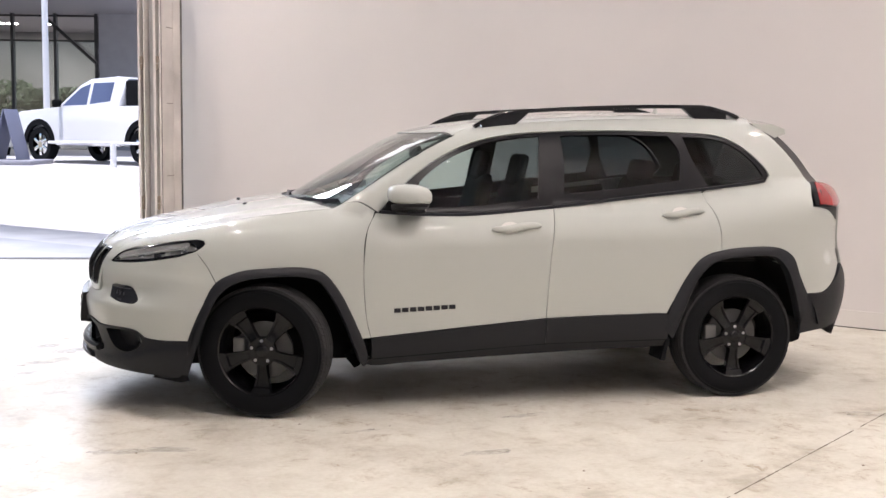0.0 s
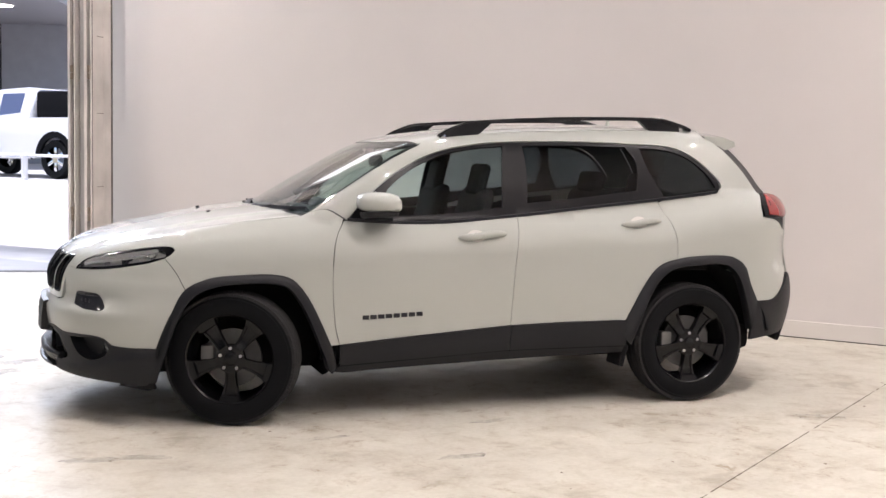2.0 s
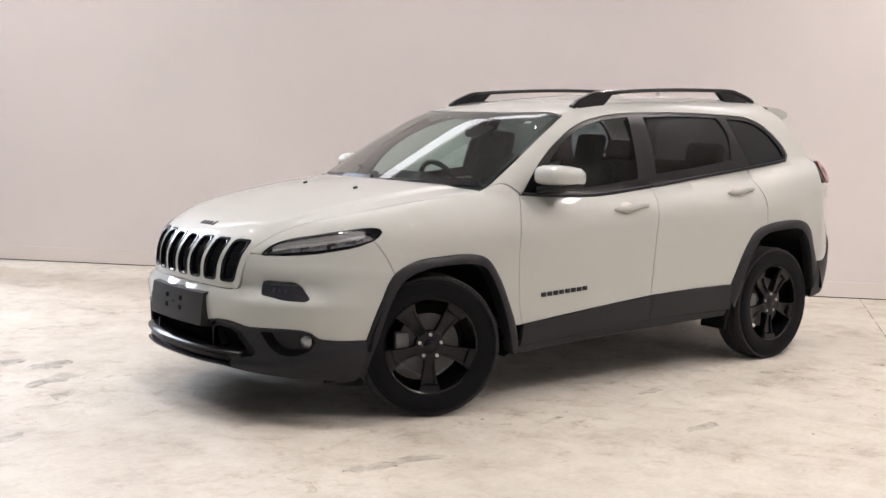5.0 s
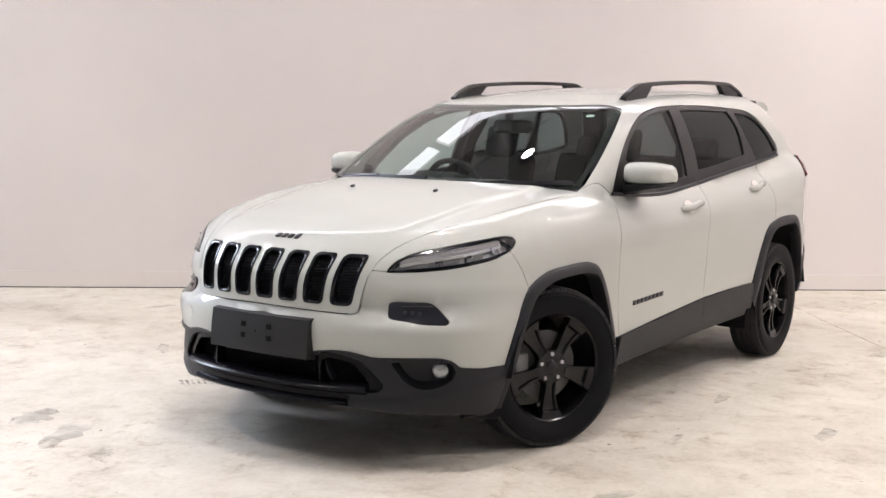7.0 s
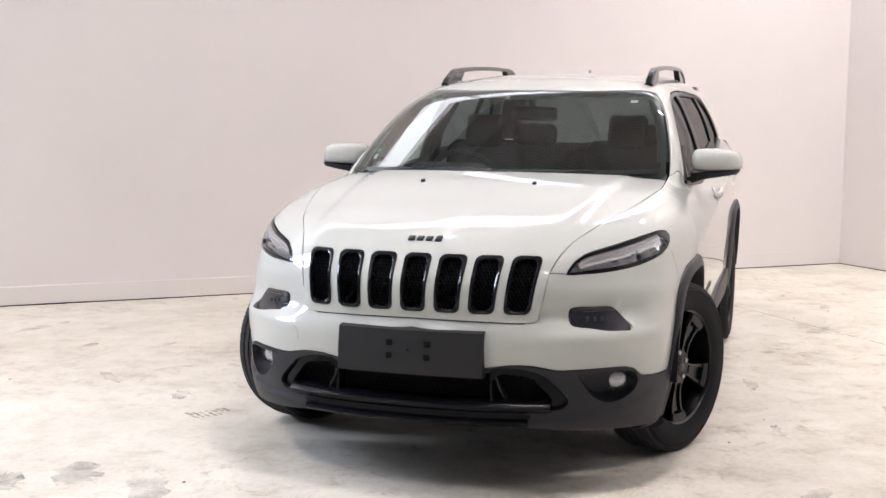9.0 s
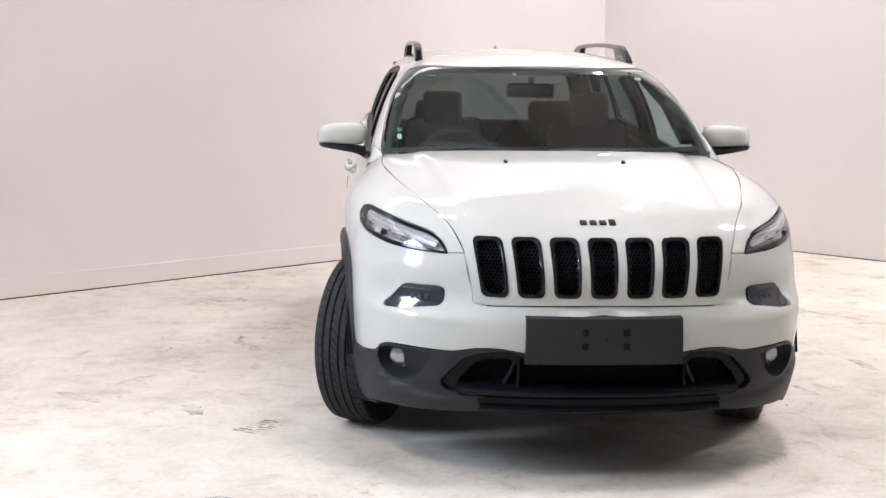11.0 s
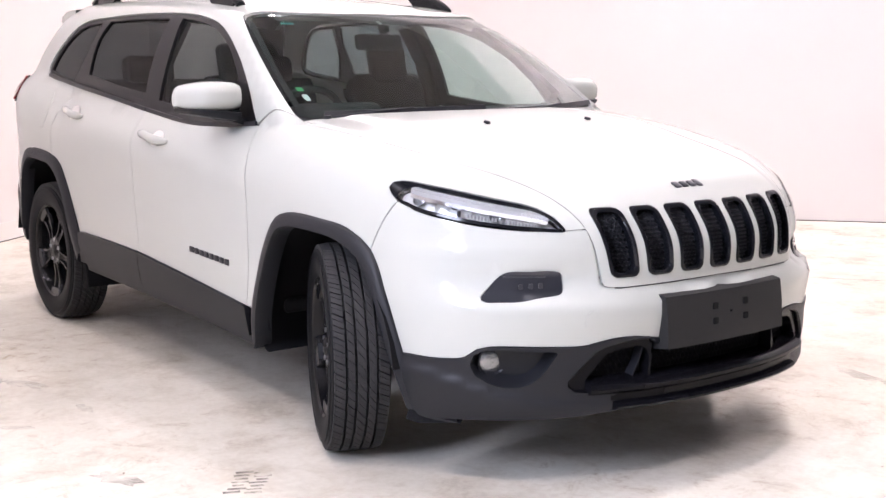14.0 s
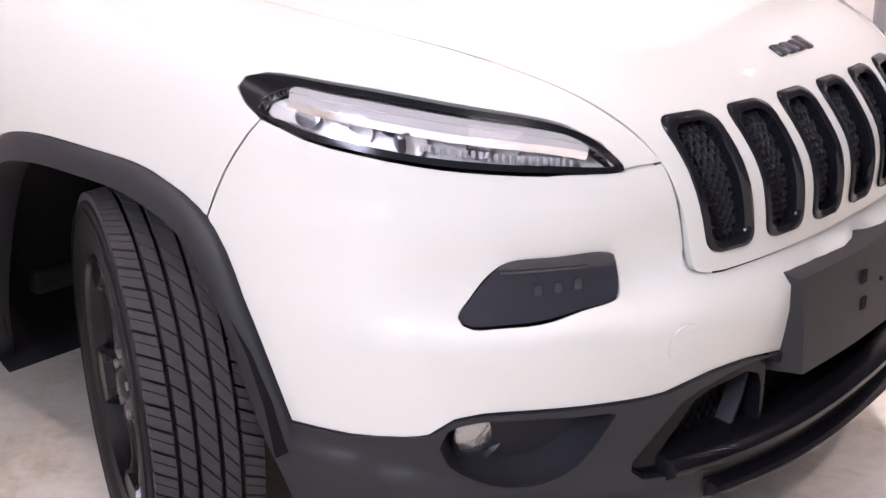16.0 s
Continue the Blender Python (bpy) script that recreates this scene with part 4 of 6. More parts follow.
for y in SLOT_Y:
    s_out, s_in = slot_outline(y, -0.001), slot_outline(y, -0.013)
    ring = from_front(s_out, bonnet_form)
    rim = from_front(s_in, bonnet_form)
    bm = bmesh.new()
    n = len(ring)
    levels = [ring + (0.004, 0, 0), ring + (-0.004, 0, 0), rim * 0.5 + ring * 0.5 + (-0.006, 0, 0), rim + (-0.001, 0, 0), rim + (0.006, 0, 0), rim + (0.050, 0, 0)]
    vs = [[bm.verts.new(p) for p in l] for l in levels]
    for p, q in zip(vs, vs[1:]):
        for k in range(n):
            bm.faces.new((p[k], p[(k + 1) % n], q[(k + 1) % n], q[k]))
    frame_ob = part("grille_slot", bm, M_GLOSS, car, "gloss black ringed grille slot", 50)
    # honeycomb behind the ring
    bm = bmesh.new()
    poly = np.array(slot_outline(y, -0.003))
    h = 0.0078
    hexagon = [(h * math.sin(radians(60 * k)), h * math.cos(radians(60 * k))) for k in range(6)]
    cells = [(y - 0.0606 + h * 1.732 * c + (h * 0.866 if r % 2 else 0), 0.66 + h * 1.5 * r) for r in range(21) for c in range(10)]
    cells = [c for c, ok in zip(cells, inside(np.array(cells), poly)) if ok]
    rings3 = []
    for grow, deep in ((0.99, 0.022), (0.80, 0.019), (0.74, 0.034)):
        flat = [(cy + a * grow, cz + b * grow) for cy, cz in cells for a, b in hexagon]
        rings3.append((from_front(flat, bonnet_form) + (deep, 0, 0)).reshape(-1, 6, 3))
    for o, i, q in zip(*rings3):
        o, i, q = ([bm.verts.new(p) for p in l] for l in (o, i, q))
        for k in range(6):
            j = (k + 1) % 6
            bm.faces.new((o[k], o[j], i[j], i[k]))
            bm.faces.new((i[k], i[j], q[j], q[k]))
    part("mesh", bm, M_CLAD, frame_ob, "black honeycomb insert", 0)
    bm = bmesh.new()
    back = rim + (0.049, 0, 0)
    bm.faces.new([bm.verts.new(p) for p in back])
    part("backing", bm, M_DARK, frame_ob, smooth=0)

# bumper cover, front
seam_up = side3([(-0.268, 0.725), (-0.306, 0.80), (-0.348, 0.860), (-0.368, 0.884)])
bump_clad = from_front(BUMP_CLAD[:12])
bump_tail = side3([(-0.520, 0.420), (-0.412, 0.418)])
arch_front = side3(F_ARCH[:3])
gap = 0.0016


D_BUMP = (-0.72, 0.68, 0.12)
half = np.vstack([curve(bump_clad), curve(bump_tail), curve(arch_front)[1:], curve(seam_up)[1:], curve(HL_LOW[:6][::-1])[1:], nose_line, curve(hood_low)[1:]])
half_i = inset(half, D_BUMP, gap)
mid = (np.abs(half[:, 1]) < 0.01)
half_i[mid, 1] = 0.0
drl_loop = curve(DRL, 0.009, True)
sheet("front_bumper", [patch(lower_body, half_i, D_BUMP, holes=[drl_loop], cell=0.04, mirror=s) for s in SIDES], M_PAINT, car, "white front bumper cover")

# front wings
D_WING = (-0.38, 0.78, 0.5)
wing_top = hood_half[:fork + 1]
wing = np.vstack([
    wing_top[::-1],
    curve(np.array([(0.40, 0.742, 1.112), (0.50, 0.765, 1.125), (0.585, 0.795, 1.085)])),
    curve(side3(F_SEAM))[1:], curve(side3([(0.549, 0.412), (0.503, 0.408)]))[1:], curve(side3(F_ARCH[2:10][::-1]))[1:], curve(seam_up)[1:],
    curve(HL_LOW[5:])[1:], curve(HL_TOP)[1:]])
wing = inset(wing, D_WING, gap)
mirror_join("front_wing", body, wing, D_WING, M_PAINT, "white front wing", cell=0.04)

# white flange below the seam beside the grille
for s in SIDES:
    bm = bmesh.new()
    under = nose_line[:-1] - gradient(lower_body, nose_line[:-1]) * 0.011
    sweep(bm, [tuple(p * (1, s, 1)) for p in under], circle(0.0075, 8))
    part("bonnet_flange", bm, M_PAINT, car)
# folded flange of the wing below the seam at the headlight's tip
tip = np.array([HL_TOP[5] + (0, 0, 0.004), hood_nose[0] + (0, 0.014, 0), hood_nose[1] + (0, 0.014, 0), hood_nose[2] + (0, 0.014, -0.01), HL_LOW[1] + (0, 0, -0.01), HL_LOW[0] + (0.01, 0.01, 0)])
for s in SIDES:
    sheet("wing_flange", [patch(body, curve(tip, 0.02, True), D_WING, cell=0.04, offset=-0.004, flange=0, mirror=s)], M_PAINT, car)

# doors
for name, runs in (("front_door", (side3(F_SEAM[::-1]), side3(DLO_LOW[:4]), side3(B_SEAM), side3(CLAD_F[::-1]))),
                   ("rear_door", (side3(B_SEAM[::-1]), side3([DLO_LOW[3], (2.05, 1.148), DLO_LOW[4]]), side3(R_SEAM), side3([(2.586, 0.845)] + R_ARCH[1:5][::-1] + [(2.258, 0.501)]), side3(CLAD_R[::-1])))):
    outline = inset(loop(*runs), SIDE, gap)
    mirror_join(name, body, outline, SIDE, M_PAINT, "white door skin", cell=0.05)

# pillars, cant rail and rear quarter in one side panel
D_SIDE = (0, 0.86, 0.5)
HATCH = [(2.885, 1.590), (3.00, 1.50), (3.10, 1.385), (3.17, 1.28), (3.20, 1.235)]
screen_edge = np.array([(0.40, 0.742, 1.112), (0.58, 0.722, 1.225), (0.80, 0.682, 1.36), (0.98, 0.640, 1.460), (1.06, 0.615, 1.497)])
roof_edge = np.array([(1.06, 0.60, 1.50), (1.13, 0.555, 1.54), (1.5, 0.55, 1.57), (2.2, 0.56, 1.60), (2.80, 0.57, 1.605), (2.885, 0.62, 1.592)])
quarter = np.vstack([
    curve(screen_edge), curve(roof_edge)[1:], curve(side3(HATCH))[1:], curve(side3([(3.20, 1.235), (3.172, 1.17), (3.175, 1.105)]))[1:],
    curve(side3([(3.175, 1.105), (3.30, 1.08), (3.40, 0.98), (3.41, 0.80), (3.42, 0.762)]))[1:],
    curve(side3([(3.42, 0.762), (3.36, 0.66), (3.279, 0.60), (3.153, 0.593)]))[1:],
    curve(side3(R_ARCH[4:][::-1]))[1:], curve(side3([(2.562, 0.852), (2.586, 0.86)]))[1:], curve(side3(R_SEAM[::-1]))[1:], curve(side3(DLO_LOW[4:]))[1:], curve(side3(DLO_TOP))[1:], curve(np.vstack([side3([(0.604, 1.078)]), [(0.50, 0.765, 1.125)], screen_edge[:1]]))[1:-1]])
quarter = inset(quarter, D_SIDE, 0.002)
mirror_join("side_panel", body, quarter, D_SIDE, M_PAINT, "white pillars, cant rail and rear quarter", cell=0.045)

# roof skin
roof_line = np.vstack([[(0.895, 0.0, 1.5), (0.93, 0.3, 1.5), (1.06, 0.60, 1.50)], roof_edge[1:], [(2.93, 0.4, 1.6), (2.95, 0.0, 1.6)]])
r_half = np.vstack([curve(roof_line[:3]), curve(roof_edge)[1:], curve(roof_line[-3:])[1:]])
roof_outline = np.vstack([r_half, (r_half * (1, -1, 1))[::-1][1:-1]])
sheet("roof", [patch(greenhouse, roof_outline, (-0.12, 0, 1.0), cell=0.06, flange=0.01)], M_PAINT, car, "white roof skin")

# windscreen
ws_half = np.vstack([curve(np.array([(0.895, 0.0, 1.5), (0.93, 0.3, 1.5), (1.055, 0.61, 1.497)])), curve(screen_edge[::-1])[1:], curve(cowl[::-1] + (0.02, 0, 0))[1:]])
ws = inset(np.vstack([ws_half, (ws_half * (1, -1, 1))[::-1][1:-1]]), (-0.6, 0, 0.8), 0.006)
ws_in = inset(np.vstack([ws_half, (ws_half * (1, -1, 1))[::-1][1:-1]]), (-0.6, 0, 0.8), 0.03)
screen = sheet("windscreen", [patch(greenhouse, ws, (-0.6, 0, 0.8), cell=0.08, offset=-0.004, flange=0)], M_WIND, car, "clear green-tinted windscreen")
screen.visible_shadow = True
sheet("frit_band", [patch(greenhouse, ws, (-0.6, 0, 0.8), holes=[ws_in], cell=0.05, offset=-0.009, flange=0)], M_TRIM, screen, "black ceramic band round the screen")
cowl_low = np.vstack([curve(cowl), curve(cowl + (0.07, 0, 0.03))[::-1]])
sheet("cowl_trim", [patch(body, cowl_low, (-0.5, 0.1, 0.85), cell=0.05, offset=-0.012, mirror=s) for s in SIDES], M_CLAD, car, "black scuttle trim below the windscreen")

# side glazing: black surround and panes
GLASS_F = [[(0.735, 1.105), (0.84, 1.245), (1.008, 1.372), (1.213, 1.455), (1.382, 1.487), (1.555, 1.504)], [(1.555, 1.504), (1.530, 1.35), (1.512, 1.150)], [(1.512, 1.150), (1.1, 1.112), (0.735, 1.105)]]
GLASS_R = [[(1.680, 1.507), (2.0, 1.514), (2.335, 1.512)], [(2.335, 1.512), (2.39, 1.42), (2.372, 1.255)], [(2.372, 1.255), (2.0, 1.21), (1.665, 1.178)], [(1.665, 1.178), (1.68, 1.34), (1.680, 1.507)]]
GLASS_Q = [[(2.425, 1.507), (2.62, 1.494), (2.745, 1.448), (2.856, 1.355), (2.907, 1.278)], [(2.907, 1.278), (2.79, 1.252), (2.545, 1.222)], [(2.545, 1.222), (2.47, 1.36), (2.425, 1.507)]]
gf, gr, gq = (loop(*[side3(r) for r in g]) for g in (GLASS_F, GLASS_R, GLASS_Q))
dlo = inset(loop(side3(DLO_LOW), side3(DLO_TOP)), D_SIDE, 0.003)
mirror_join("window_surround", body, dlo, (0, 0.9, 0.35), M_TRIM, "black window surround and pillars", holes=[gf, gr, gq], cell=0.04, offset=-0.006, flange=0.015)
for nm, o, mt in (("front_window", gf, M_SIDEGLASS), ("rear_window", gr, M_PRIVACY), ("quarter_window", gq, M_PRIVACY)):
    for ob in mirror_join(nm, body, inset(o, D_SIDE, -0.008), (0, 0.9, 0.35), mt, "tinted side glass" if mt is M_PRIVACY else "clear side glass", cell=0.08, offset=-0.014, flange=0):
        ob.visible_shadow = True
for a, b in (([(0.604, 1.084), (0.80, 1.072), (1.108, 1.070), (1.590, 1.107)], 0), ([(1.600, 1.108), (2.05, 1.156), (2.50, 1.203), (2.9, 1.25)], 0)):
    for s in SIDES:
        bm = bmesh.new()
        path = curve(side3(a)) + (0, 0.003, 0)
        sweep(bm, [tuple(p * (1, s, 1)) for p in path], [(-0.006, -0.009), (0.008, -0.009), (0.008, 0.006), (-0.006, 0.009)])
        part("belt_strip", bm, M_SATIN, car, "black belt-line strip")

# cladding along the doors and sills
def strip(name, top, low, label, off=0.012, cell=0.05, flange=0.025):
    o = inset(loop(side3(top), side3([top[-1], low[-1]]), side3(low[::-1]), side3([low[0], top[0]])), SIDE, 0.002)
    return mirror_join(name, body, o, (0, 1.0, -0.12), M_CLAD, label, cell=cell, offset=off, flange=flange)


strip("door_cladding", CLAD_F, [(0.552, 0.298), (1.008, 0.322), (1.533, 0.350)], "grained black lower door cladding")
strip("door_cladding", CLAD_R + [(2.262, 0.495)], [(1.533, 0.350), (1.9, 0.352), (2.272, 0.352)], "grained black lower door cladding")
strip("sill_cladding", [(0.500, 0.288), (0.575, 0.293), (0.70, 0.299), (1.008, 0.315), (1.533, 0.343), (2.30, 0.345)], [(0.500, 0.264), (0.575, 0.250), (0.72, 0.258), (1.01, 0.270), (1.533, 0.288), (2.30, 0.305)], "black sill trim", -0.012)
# shade between door cladding and sill, drawn as a near-black strip
seam = [(0.560, 0.299), (1.008, 0.323), (1.533, 0.351), (1.9, 0.353), (2.268, 0.353)]
mirror_join("sill_seam", body, loop(side3(seam), side3([seam[-1], (2.268, 0.343)]), side3([(x, z - 0.010) for x, z in seam[::-1]]), side3([(0.560, 0.289), seam[0]])), (0, 1.0, -0.12), M_DARK, "dark strip for the shaded gap above the sill trim", cell=0.05, offset=-0.004, flange=0)


def arch_trim(outer, inner, name):
    o, i = side3(outer, lower_body), side3(inner, lower_body)
    n = 44

    def resample(p):
        c = curve(p, 0.01)
        s = np.r_[0, np.cumsum(np.linalg.norm(np.diff(c, axis=0), axis=1))]
        return np.stack([np.interp(np.linspace(0, s[-1], n), s, c[:, k]) for k in range(3)], -1)

    o, i = resample(o), resample(i)
    levels = [o + (0, -0.01, 0), o + (0, 0.006, 0), o * 0.88 + i * 0.12 + (0, 0.012, 0), o * 0.45 + i * 0.55 + (0, 0.022, 0), i * 0.92 + o * 0.08 + (0, 0.023, 0), i + (0, 0.016, 0), i + (0, -0.045, 0)]
    for s in SIDES:
        bm = bmesh.new()
        vs = [[bm.verts.new(p * (1, s, 1)) for p in l] for l in levels]
        for p, q in zip(vs, vs[1:]):
            for k in range(n - 1):
                bm.faces.new((p[k], p[k + 1], q[k + 1], q[k]))
        part(name, bm, M_CLAD, car, "grained black wheel-arch moulding", 50)


arch_trim([(-0.462, 0.236), (-0.440, 0.33)] + F_ARCH, [(-0.408, 0.236), (-0.386, 0.32)] + F_ARCH_IN, "arch_moulding")
arch_trim(R_ARCH, R_ARCH_IN, "arch_moulding")

# wheel housings and dark underbody
for cx, r in ((0.06, 0.475), (2.71, 0.535)):
    for s in SIDES:
        bm = bmesh.new()
        prof = [(a, 0.30 + r * math.sin(radians(a)), cx - r * math.cos(radians(a))) for a in range(8, 178, 10)]
        if cx < 1:
            prof += [(0, 0.33, 0.530), (0, 0.285, 0.515), (0, 0.255, 0.490), (0, 0.245, 0.465)]
        rows = [[bm.verts.new((x, s * (y - (0.04 if z < 0.29 else 0)), z)) for _, z, x in prof] for y in (0.892, 0.70, 0.50)]
        for p, q in zip(rows, rows[1:]):
            for k in range(len(prof) - 1):
                bm.faces.new((p[k], p[k + 1], q[k + 1], q[k]))
        bm.faces.new(rows[-1])
        part("wheel_housing", bm, M_DARK, car, "black plastic wheel-arch liner")
bm = bmesh.new()
box(bm, (1.62, 1.36, 0.08), pose(1.40, 0, 0.31), 0.03)
box(bm, (4.1, 0.98, 0.22), pose(1.33, 0, 0.33), 0.05)
box(bm, (0.9, 0.4, 0.08), pose(1.1, 0.1, 0.22), 0.03)
rim = [(-0.80, -0.36), (-0.74, -0.50), (-0.62, -0.66), (-0.42, -0.70), (-0.42, 0.70), (-0.62, 0.66), (-0.74, 0.50), (-0.80, 0.36)]
low, high = ([bm.verts.new((x, y, z)) for x, y in rim] for z in (0.292, 0.312))
bm.faces.new(low[::-1])
bm.faces.new(high)
for k in range(len(rim)):
    bm.faces.new((low[k - 1], low[k], high[k], high[k - 1]))
part("underbody", bm, M_DARK, car, "dark underbody")
for s in SIDES:
    bm = bmesh.new()
    box(bm, (0.03, 0.18, 0.14), pose(2.27, s * 0.78, 0.29, 0, 12, 0), 0.008)
    part("mud_flap", bm, M_DARK, car, "small black flap ahead of the rear wheel")

# inner faces behind the gaps, below the windows
inner = [(0.45, 0.32), (0.45, 1.0), (0.58, 1.055), (1.1, 1.05), (1.6, 1.08), (2.5, 1.17), (2.62, 0.90), (2.35, 0.70), (2.22, 0.36)]
for s in SIDES:
    sheet("door_shell", [patch(body, loop(*[side3([a, b]) for a, b in zip(inner, inner[1:] + inner[:1])]), SIDE, cell=0.12, offset=-0.03, flange=0, mirror=s)], M_DARK, car)

# front lower bumper in black plastic: intake and fog-lamp recesses
LOWER = [(0.0, 0.270), (0.30, 0.270), (0.42, 0.266), (0.52, 0.256), (0.62, 0.247), (0.72, 0.238), (0.79, 0.226)]
INTAKE = [(0.0, 0.462), (0.282, 0.463), (0.306, 0.482), (0.345, 0.485), (0.398, 0.481), (0.455, 0.466), (0.482, 0.452), (0.532, 0.398), (0.556, 0.368), (0.555, 0.350), (0.535, 0.332), (0.48, 0.326), (0.0, 0.326)]
POD = [(0.303, 0.360), (0.296, 0.425), (0.306, 0.445), (0.335, 0.458), (0.415, 0.450), (0.445, 0.438), (0.492, 0.385), (0.506, 0.362), (0.498, 0.352), (0.40, 0.350), (0.318, 0.350)]
FOG = [(0.762, 0.385), (0.772, 0.415), (0.767, 0.445), (0.742, 0.461), (0.690, 0.464), (0.640, 0.461), (0.585, 0.455), (0.600, 0.425), (0.628, 0.380), (0.665, 0.352), (0.715, 0.350)]


def straight(pts, step=0.02):
    """Even steps along straight runs between the points."""
    out = []
    for a, b in zip(np.array(pts, float), np.array(pts[1:], float)):
        n = max(int(np.linalg.norm(b - a) / step), 1)
        out += [a + (b - a) * k / n for k in range(n)]
    return out + [np.array(pts[-1], float)]


def clad_form(p):
    """The lower bumper swells below a crease that runs from the wheel to the chin."""
    y, z = np.abs(p[..., 1]), p[..., 2]
    crease = np.interp(y, (0.40, 0.50, 0.62, 0.72, 0.82, 0.88), (0.285, 0.292, 0.305, 0.330, 0.375, 0.40))
    return lower_body(p) - 0.013 / (1 + np.exp(np.clip((z - crease) / 0.006, -40, 40))) * np.clip((y - 0.36) / 0.1, 0, 1)


low_side = side3([(-0.44, 0.222), (-0.405, 0.27), (-0.40, 0.35), (-0.412, 0.418)])
lower_half = np.vstack([curve(from_front(LOWER)), curve(side3([(-0.58, 0.219), (-0.50, 0.216), (-0.44, 0.222)])), curve(low_side)[1:], curve(bump_tail[::-1])[1:], curve(bump_clad[::-1])[1:]])
lower_half = inset(lower_half, D_BUMP, 0.001)
lower_half[np.abs(lower_half[:, 1]) < 0.02, 1] = 0.0
hole_in = from_front(straight(INTAKE))
# the intake cuts through to the middle line, so the half outline runs round it
around = np.vstack([lower_half[:-1], hole_in])
around[np.abs(around[:, 1]) < 0.004, 1] = 0.0
fog_loop = curve(from_front(FOG), 0.02, True)
sheet("lower_bumper", [patch(clad_form, around, D_BUMP, holes=[fog_loop], cell=0.022, offset=0.006, flange=0.03, mirror=s) for s in SIDES], M_CLAD, car, "grained black lower front bumper")


def pocket(name, outline_pts, depth, parent, mat, shrink=0.8, label=""):
    """A recess: walls that run back from the outline to a smaller floor."""
    o = np.asarray(outline_pts)
    c = o.mean(0)
    nrm = gradient(lower_body, c[None])[0]
    obs = []
    for s in SIDES:
        bm = bmesh.new()
        levels = [o, o - nrm * depth * 0.5 + (c - o) * (1 - shrink) * 0.25, (c + (o - c) * shrink) - nrm * depth]
        vs = [[bm.verts.new(p * (1, s, 1)) for p in l] for l in levels]
        for p, q in zip(vs, vs[1:]):
            for k in range(len(o)):
                j = (k + 1) % len(o)
                bm.faces.new((p[k], p[j], q[j], q[k]))
        bm.faces.new(vs[-1])
        obs.append(part(name, bm, mat, parent, label, 40))
    return obs, c, nrm


fog_obs, fog_c, fog_n = pocket("fog_recess", fog_loop, 0.055, car, M_CLAD, 0.72, "black fog-lamp recess")
for s, ob in zip(SIDES, fog_obs):
    at = Vector((-0.654, s * 0.700, 0.413))
    m = Matrix.Translation(at) @ Vector((-0.9, s * 0.4, 0.0)).to_track_quat("Y", "Z").to_matrix().to_4x4()
    bm = bmesh.new()
    lathe(bm, [(0.0, 0.004), (0.018, 0.0032), (0.03, 0.001), (0.0365, -0.002), (0.037, -0.03)], 28, m)
    lens = part("fog_lamp", bm, material("fog_glass", (0.30, 0.31, 0.32), 0.16, metal=0.9, coat=1.0, bump=1.0, scale=120) if "fog_glass" not in bpy.data.materials else bpy.data.materials["fog_glass"], ob, "round clear fog lamp")
    bm = bmesh.new()
    lathe(bm, [(0.037, 0.0), (0.043, 0.006), (0.047, -0.03)], 28, m)
    part("fog_bezel", bm, M_SATIN, ob)

# intake behind the lower bumper: mesh, dividers, lip
bm = bmesh.new()
pts = [(y, z) for y in np.linspace(-0.56, 0.56, 29) for z in (0.31, 0.36, 0.41, 0.46, 0.50)]
g = from_front(pts).reshape(29, 5, 3) + (0.075, 0, 0)
vs = [[bm.verts.new(p) for p in col] for col in g]
for p, q in zip(vs, vs[1:]):
    for k in range(4):
        bm.faces.new((p[k], p[k + 1], q[k + 1], q[k]))
intake = part("lower_grille", bm, M_DARK, car, "black lower intake grille")
bm = bmesh.new()
for row in range(9):
    for k in range(60):
        y = -0.53 + 0.018 * k + (0.009 if row % 2 else 0)
        z = 0.325 + 0.0157 * row
        b = np.array((from_front([(y, z)])[0][0] + 0.068, y, z))
        o = [bm.verts.new(b + (0, 0.0098 * math.sin(radians(60 * j)), 0.0098 * math.cos(radians(60 * j)))) for j in range(6)]
        i = [bm.verts.new(b + (-0.003, 0.007 * math.sin(radians(60 * j)), 0.007 * math.cos(radians(60 * j)))) for j in range(6)]
        for j in range(6):
            bm.faces.new((o[j], o[(j + 1) % 6], i[(j + 1) % 6], i[j]))
part("mesh", bm, M_DARK, intake, smooth=0)
M_PIANO = material("piano_black", (0.004, 0.004, 0.0055), 0.24, spec=0.12)
